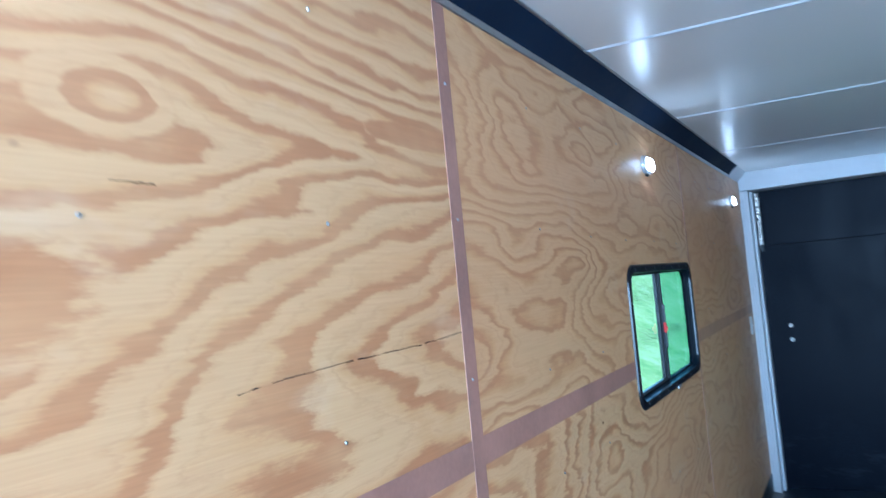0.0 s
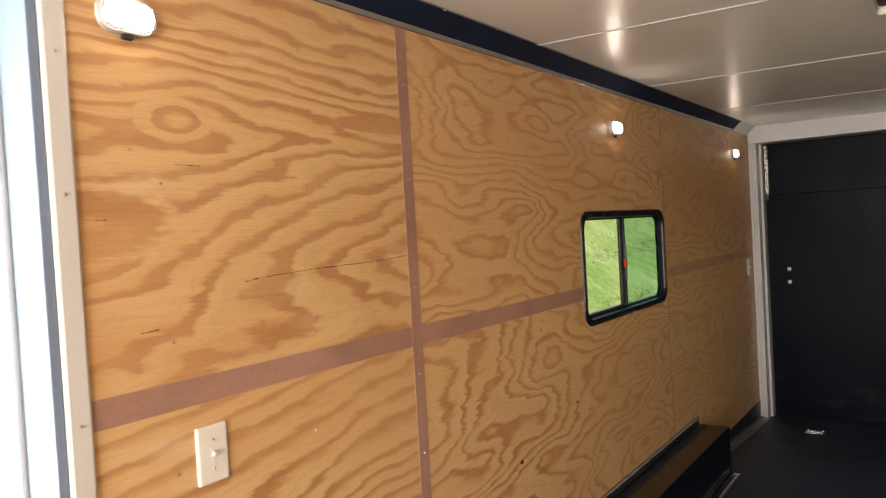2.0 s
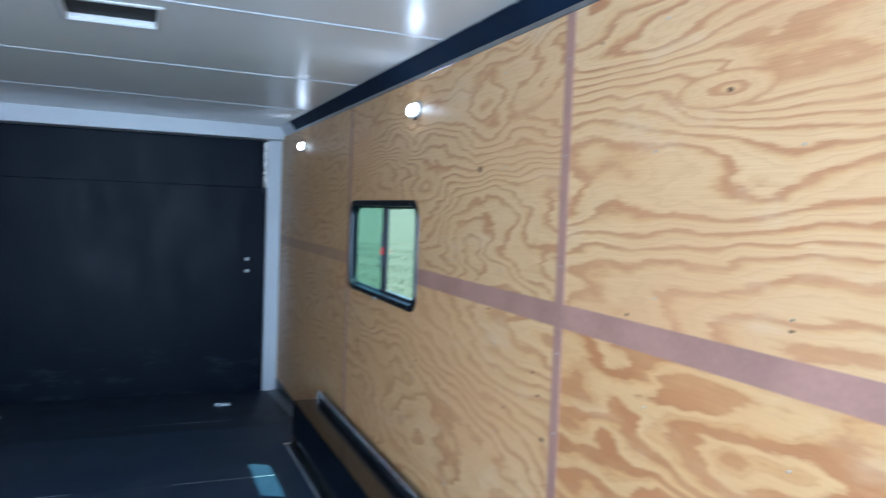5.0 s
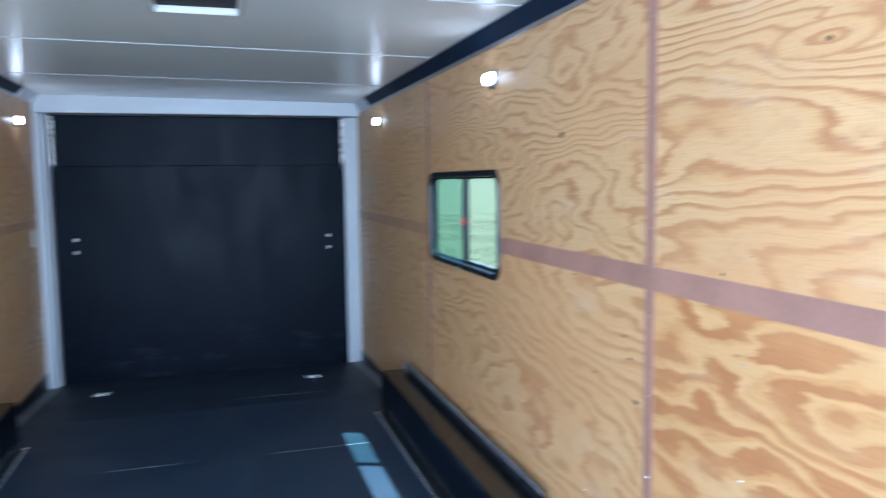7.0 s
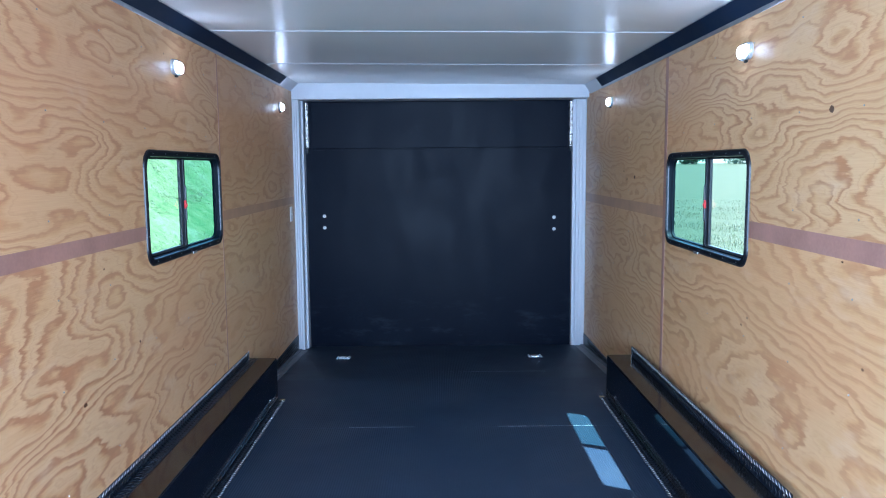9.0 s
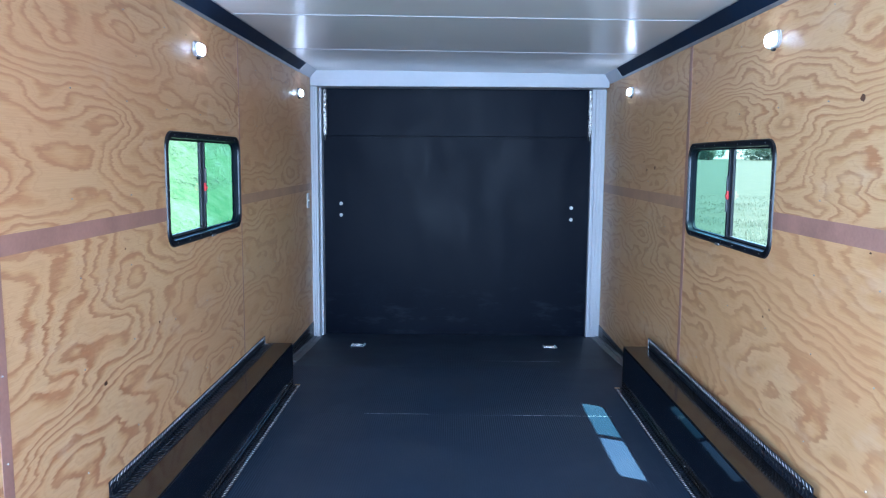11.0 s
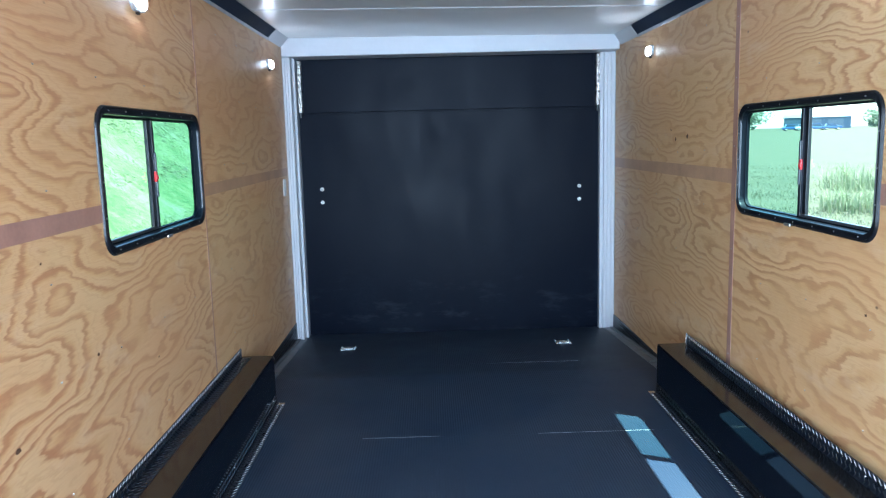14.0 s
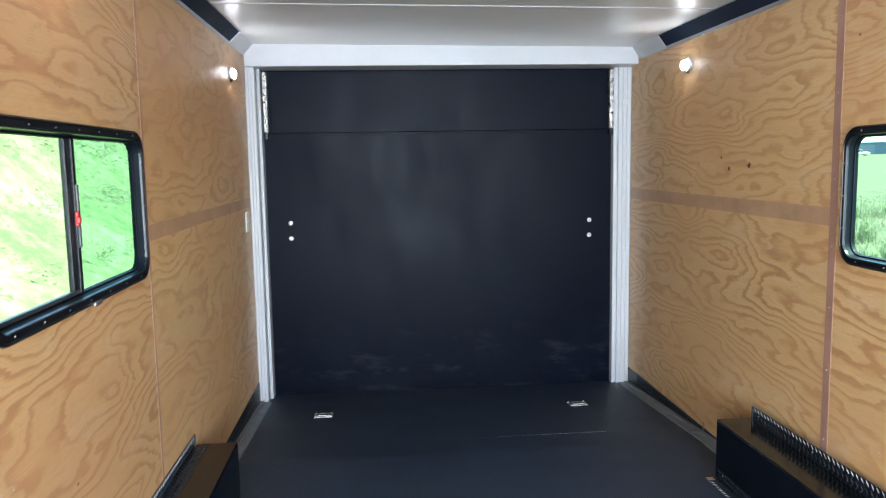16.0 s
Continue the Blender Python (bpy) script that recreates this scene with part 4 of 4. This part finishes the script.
FIELD = field_mat("meadow", ((0.036, 0.066, 0.020), (0.064, 0.090, 0.034), (0.086, 0.106, 0.062)), ((0.045, 0.050, 0.024), (0.066, 0.066, 0.035), (0.092, 0.085, 0.049)))


def ground_z(x, y):
    bank = min(1.0, max(0.0, (-x - 2.4) / 12.0))
    far = math.hypot(x, y)
    return -0.62 + 0.009 * max(0.0, min(far, 400.0) - 20.0) * (x > 0) + 9.0 * bank * bank * (3 - 2 * bank) + 0.12 * math.sin(0.7 * x + 0.4 * y) * min(1, max(0, (abs(x) - 2) / 3)) * max(0.0, 1.0 - far / 16.0) * (x > 0)


coords = sorted({round(s * v, 3) for s in (-1, 1) for v in (0, 1.5, 2.5, 3.5, 4.5, 5.5, 6.5, 7.5, 8.5, 9.5, 10.5, 11.5, 12.5, 13.5, 14.5, 16, 20, 26, 36, 55, 90, 160, 300, 700, 2000)})
bm = bmesh.new()
grid = [[bm.verts.new((x, y, ground_z(x, y))) for y in coords] for x in coords]
for i in range(len(coords) - 1):
    for j in range(len(coords) - 1):
        bm.faces.new((grid[i][j], grid[i + 1][j], grid[i + 1][j + 1], grid[i][j + 1]))
tagged(part("ground", bm, FIELD, smooth=True), "sunlit meadow ground rising to a grassy bank", "ground", kind="structure")


def leafy(name, stops, through_light=0.35):
    m = material(name, stops[0][1], 0.7, spec=0.15)
    n = Net(m)
    g = n.tree.nodes.new("ShaderNodeNewGeometry")
    n.set("Base Color", n.ramp(g.outputs["Random Per Island"], stops))
    t = n.tree.nodes.new("ShaderNodeBsdfTranslucent")
    n.link(n.bsdf.inputs["Base Color"].links[0].from_socket, t.inputs[0])
    mix = n.tree.nodes.new("ShaderNodeMixShader")
    mix.inputs[0].default_value = through_light
    out = n.tree.nodes["Material Output"]
    n.link(n.bsdf.outputs[0], mix.inputs[1])
    n.link(t.outputs[0], mix.inputs[2])
    n.link(mix.outputs[0], out.inputs[0])
    return m


GRASS = leafy("tall_grass", [(0.0, (0.11, 0.130, 0.070)), (0.45, (0.15, 0.155, 0.095)), (0.7, (0.19, 0.18, 0.12)), (1.0, (0.25, 0.225, 0.16))], 0.35)
BANK = leafy("bank_grass_blades", [(0.0, (0.060, 0.090, 0.040)), (0.6, (0.080, 0.106, 0.050)), (1.0, (0.11, 0.126, 0.068))], 0.5)
WEED = leafy("green_weeds", [(0.0, (0.12, 0.155, 0.070)), (0.6, (0.16, 0.185, 0.095)), (1.0, (0.26, 0.24, 0.15))], 0.4)
# Crown greens are paled to carry the distance haze.
CROWN = leafy("haze_paled_leaves", [(0.0, (0.13, 0.175, 0.11)), (0.6, (0.18, 0.22, 0.14)), (1.0, (0.24, 0.26, 0.18))], 0.5)
BROADLEAF = leafy("bank_leaves", [(0.0, (0.055, 0.086, 0.030)), (0.5, (0.072, 0.100, 0.040)), (1.0, (0.082, 0.104, 0.055))], 0.3)


def blades(name, rows, mat, label, category):
    """rows: root x, y, z, height, width, heading, lean. One bent two-piece blade each."""
    r = np.array(rows)
    c, s = np.cos(r[:, 5]), np.sin(r[:, 5])
    n = len(r)
    v = np.zeros((n, 5, 3))
    for k, (f, side, bend) in enumerate(((0, -1, 0), (0, 1, 0), (0.55, 0.8, 0.25), (0.55, -0.8, 0.25), (1.0, 0, 1.0))):
        v[:, k, 0] = r[:, 0] + c * r[:, 4] * side * 0.5 - s * r[:, 6] * bend * r[:, 3]
        v[:, k, 1] = r[:, 1] + s * r[:, 4] * side * 0.5 + c * r[:, 6] * bend * r[:, 3]
        v[:, k, 2] = r[:, 2] + r[:, 3] * f
    base = (np.arange(n) * 5)[:, None]
    faces = (base + np.array([[0, 1, 2, 3]])).tolist() + (base + np.array([[3, 2, 4]])).tolist()
    me = bpy.data.meshes.new(name)
    me.from_pydata(v.reshape(-1, 3).tolist(), [], faces)
    me.materials.append(mat)
    ob = new(name, me)
    return tagged(ob, label, category, kind="stuff")


rng = np.random.default_rng(5)


def scatter(n, x0, x1, y0, y1, hmin, hmax, wide, patch):
    rows = []
    while len(rows) < n:
        x, y = rng.uniform(x0, x1), rng.uniform(y0, y1)
        if (noise.noise((x * patch, y * patch, 3.1)) + 0.45) * max(0.0, 1.0 - math.hypot(x, y) / 46.0) < rng.uniform(0, 0.9):
            continue
        rows.append((x, y, ground_z(x, y) - 0.02, rng.uniform(hmin, hmax), wide * rng.uniform(0.6, 1.4), rng.uniform(0, 6.28), rng.uniform(-1.1, 1.1)))
    return rows


blades("meadow_grass", scatter(60000, 2.8, 34, 0, 40, 0.05, 0.17, 0.014, 0.35), GRASS, "tall pale summer grass in the meadow", "grass")
blades("bank_grass", scatter(12000, -13, -2.6, 0, 22, 0.02, 0.06, 0.022, 0.6), BANK, "green tall grass on the bank", "grass")


def leaf_litter(name, n, x0, x1, y0, y1, mat, label, category):
    """Broad weed leaves standing and lying in drifts on the bank, one small diamond each."""
    verts, faces = [], []
    while len(faces) < n:
        x, y = rng.uniform(x0, x1), rng.uniform(y0, y1)
        drift = noise.noise((x * 0.9, y * 0.9, 7.7)) + 0.6 * noise.noise((x * 2.7, y * 2.7, 1.3))
        if drift + 0.75 < rng.uniform(0.0, 1.0):
            continue
        p = np.array((x, y, ground_z(x, y) + rng.uniform(0.0, 0.012 + 0.016 * max(0.0, drift))))
        face = np.array((0.55, -0.15, 0.80)) + rng.normal(size=3) * 0.18
        face = face / np.linalg.norm(face)
        long = rng.uniform(0.03, 0.075)
        u = np.cross(face, rng.normal(size=3))
        u = u / np.linalg.norm(u) * long
        w = np.cross(face, u) * rng.uniform(0.45, 0.8)
        i = len(verts)
        verts += [tuple(p - u), tuple(p + w), tuple(p + u), tuple(p - w)]
        faces.append((i, i + 1, i + 2, i + 3))
    me = bpy.data.meshes.new(name)
    me.from_pydata(verts, [], faces)
    me.materials.append(mat)
    return tagged(new(name, me), label, category, kind="stuff")


leaf_litter("bank_weeds", 48000, -11.0, -2.8, 1.0, 22.0, BROADLEAF, "broad-leaved green weeds covering the bank", "weeds")


def weed_clump(x, y, r, h, n):
    rows = []
    for _ in range(n):
        a, q = rng.uniform(0, 6.28), r * math.sqrt(rng.uniform(0, 1))
        px, py = x + q * math.cos(a), y + q * math.sin(a)
        rows.append((px, py, ground_z(px, py) - 0.02, h * rng.uniform(0.2, 1.0), 0.030 * rng.uniform(0.4, 1.2), rng.uniform(0, 6.28), rng.uniform(-0.8, 0.8)))
    return rows


for x, y, r, h in ((10.4, 18.2, 1.0, 0.80), (12.9, 15.5, 0.9, 0.55), (16.5, 23.0, 1.6, 0.70), (13.8, 24.0, 1.3, 0.95), (9.2, 13.6, 1.0, 0.60)):
    blades("weed_clump", weed_clump(x, y, r, h, 480), WEED, "bushy green weeds standing in the meadow", "weeds")


def tree(x, y, h, r, seed):
    t = thing("tree", "leafy green tree at the far edge of the meadow", "tree", "far trees", at=(x, y, ground_z(x, y)))
    q = np.random.default_rng(seed)
    bm = bmesh.new()
    bmesh.ops.create_cone(bm, cap_ends=True, segments=8, radius1=0.28, radius2=0.10, depth=h * 0.7, matrix=pose(0, 0, h * 0.35))
    for k in range(5):
        a = q.uniform(0, 360)
        bmesh.ops.create_cone(bm, cap_ends=True, segments=6, radius1=0.10, radius2=0.03, depth=r * 1.2, matrix=pose(0, 0, h * (0.4 + 0.07 * k), 0, 0, a) @ pose(r * 0.4, 0, r * 0.3, 0, 55, 0))
    part("trunk", bm, worn_bark, t)
    lobes = [(q.uniform(-r, r) * 0.7, q.uniform(-r, r) * 0.7, h * q.uniform(0.35, 0.9), r * q.uniform(0.35, 0.6)) for _ in range(12)]
    verts, faces = [], []
    for lx, ly, lz, lr in lobes:
        for _ in range(170):
            d = q.normal(size=3)
            d = d / np.linalg.norm(d) * lr * q.uniform(0.6, 1.05)
            p = np.array((lx, ly, lz)) + d
            u, w = q.normal(size=3), q.normal(size=3)
            u, w = u / np.linalg.norm(u) * 0.42, w / np.linalg.norm(w) * 0.28
            i = len(verts)
            verts += [tuple(p - u), tuple(p + w), tuple(p + u), tuple(p - w)]
            faces.append((i, i + 1, i + 2, i + 3))
    me = bpy.data.meshes.new("crown")
    me.from_pydata(verts, [], faces)
    me.materials.append(CROWN)
    c = new("crown", me)
    c.parent = t
    return t


worn_bark = worn("bark", (0.12, 0.09, 0.06), 0.9, amount=0.4, scale=8, bump=0.5)
for i in range(26):
    a = radians(16 + 2.6 * i + rng.uniform(-0.8, 0.8))
    if 24.8 < math.degrees(a) < 28.9 or 32.8 < math.degrees(a) < 37.0:
        continue
    tree(270 * math.sin(a), 270 * math.cos(a), rng.uniform(4.0, 7.5), rng.uniform(4.0, 6.5), 40 + i)

TYRE = material("tyre_rubber", (0.02, 0.02, 0.02), 0.8)
CAR_GLASS = material("dark_car_glass", (0.03, 0.04, 0.05), 0.08)


def car(x, y, turn, color, tall):
    paint = worn("car_paint", color, 0.25, amount=0.05, spec=0.6)
    c = thing("parked_car", "parked car far across the meadow", "car", "parked cars")
    c.matrix_basis = pose(x, y, ground_z(x, y), 0, 0, turn)
    part("body", boxes((-2.2, 2.2, -0.88, 0.88, 0.35, 0.95), bevel=0.12), paint, c)
    bm = boxes((-1.5, 1.1, -0.78, 0.78, 0.92, tall), bevel=0.10)
    for v in bm.verts:
        if v.co.z > 1.2:
            v.co.x = v.co.x * 0.78 - 0.1
            v.co.y *= 0.9
    cab = part("cabin", bm, CAR_GLASS, c, "dark glazed cabin")
    part("roof_panel", boxes((-1.15, 0.72, -0.68, 0.68, tall - 0.03, tall + 0.03), bevel=0.02), paint, c)
    for wx in (-1.35, 1.35):
        for wy in (-0.82, 0.82):
            bm = bmesh.new()
            bmesh.ops.create_cone(bm, cap_ends=True, segments=16, radius1=0.34, radius2=0.34, depth=0.22, matrix=pose(wx, wy, 0.34, 90))
            wheel = part("wheel", bm, TYRE, c)
            bm = bmesh.new()
            bmesh.ops.create_cone(bm, cap_ends=True, segments=12, radius1=0.2, radius2=0.2, depth=0.24, matrix=pose(wx, wy, 0.34, 90))
            part("rim", bm, BRIGHT, wheel)
    return c


for deg, color, tall in ((25.8, (0.05, 0.10, 0.26), 1.6), (26.6, (0.7, 0.7, 0.72), 1.5), (27.4, (0.06, 0.11, 0.26), 1.65), (28.3, (0.05, 0.09, 0.20), 1.5), (33.7, (0.72, 0.72, 0.72), 1.45), (39.0, (0.1, 0.1, 0.12), 1.5), (42.5, (0.7, 0.7, 0.7), 1.5)):
    car(215 * math.sin(radians(deg)), 215 * math.cos(radians(deg)), -deg + 12, color, tall)
# The cladding's tone is lifted to paint in distance haze.
CLADDING, BAY_DOOR, ROOF_SHEET = worn("hazed_dark_cladding", (0.09, 0.11, 0.14), 0.6), worn("grey_bay_door", (0.14, 0.15, 0.17), 0.5), worn("grey_roof_sheet", (0.16, 0.17, 0.19), 0.5)


def shed(deg, half, bays, label):
    """A low shed of that half length, square to the line of sight at that heading."""
    x, y = 255 * math.sin(radians(deg)), 255 * math.cos(radians(deg))
    house = thing("long_shed", label, "shed", "far sheds")
    house.matrix_basis = pose(x, y, ground_z(x, y), 0, 0, 90 - deg)
    part("wall", boxes((-4, 4, -half, half, 0, 3.4)), CLADDING, house)
    for i in range(bays):
        a = -half + 2.0 + (2 * half - 0.6) * i / bays
        part("bay_door", boxes((-4.05, -4.0, a, a + 4.0, 0.05, 2.8)), BAY_DOOR, house)
    part("roof", prism([(-4.4, 3.4), (4.4, 3.4), (0, 4.4)], -half - 0.4, half + 0.4), ROOF_SHEET, house)
    return house


shed(27.4, 9.0, 3, "long low dark shed behind the parked cars")
shed(35.0, 8.0, 2, "short low dark shed beside the far trees")
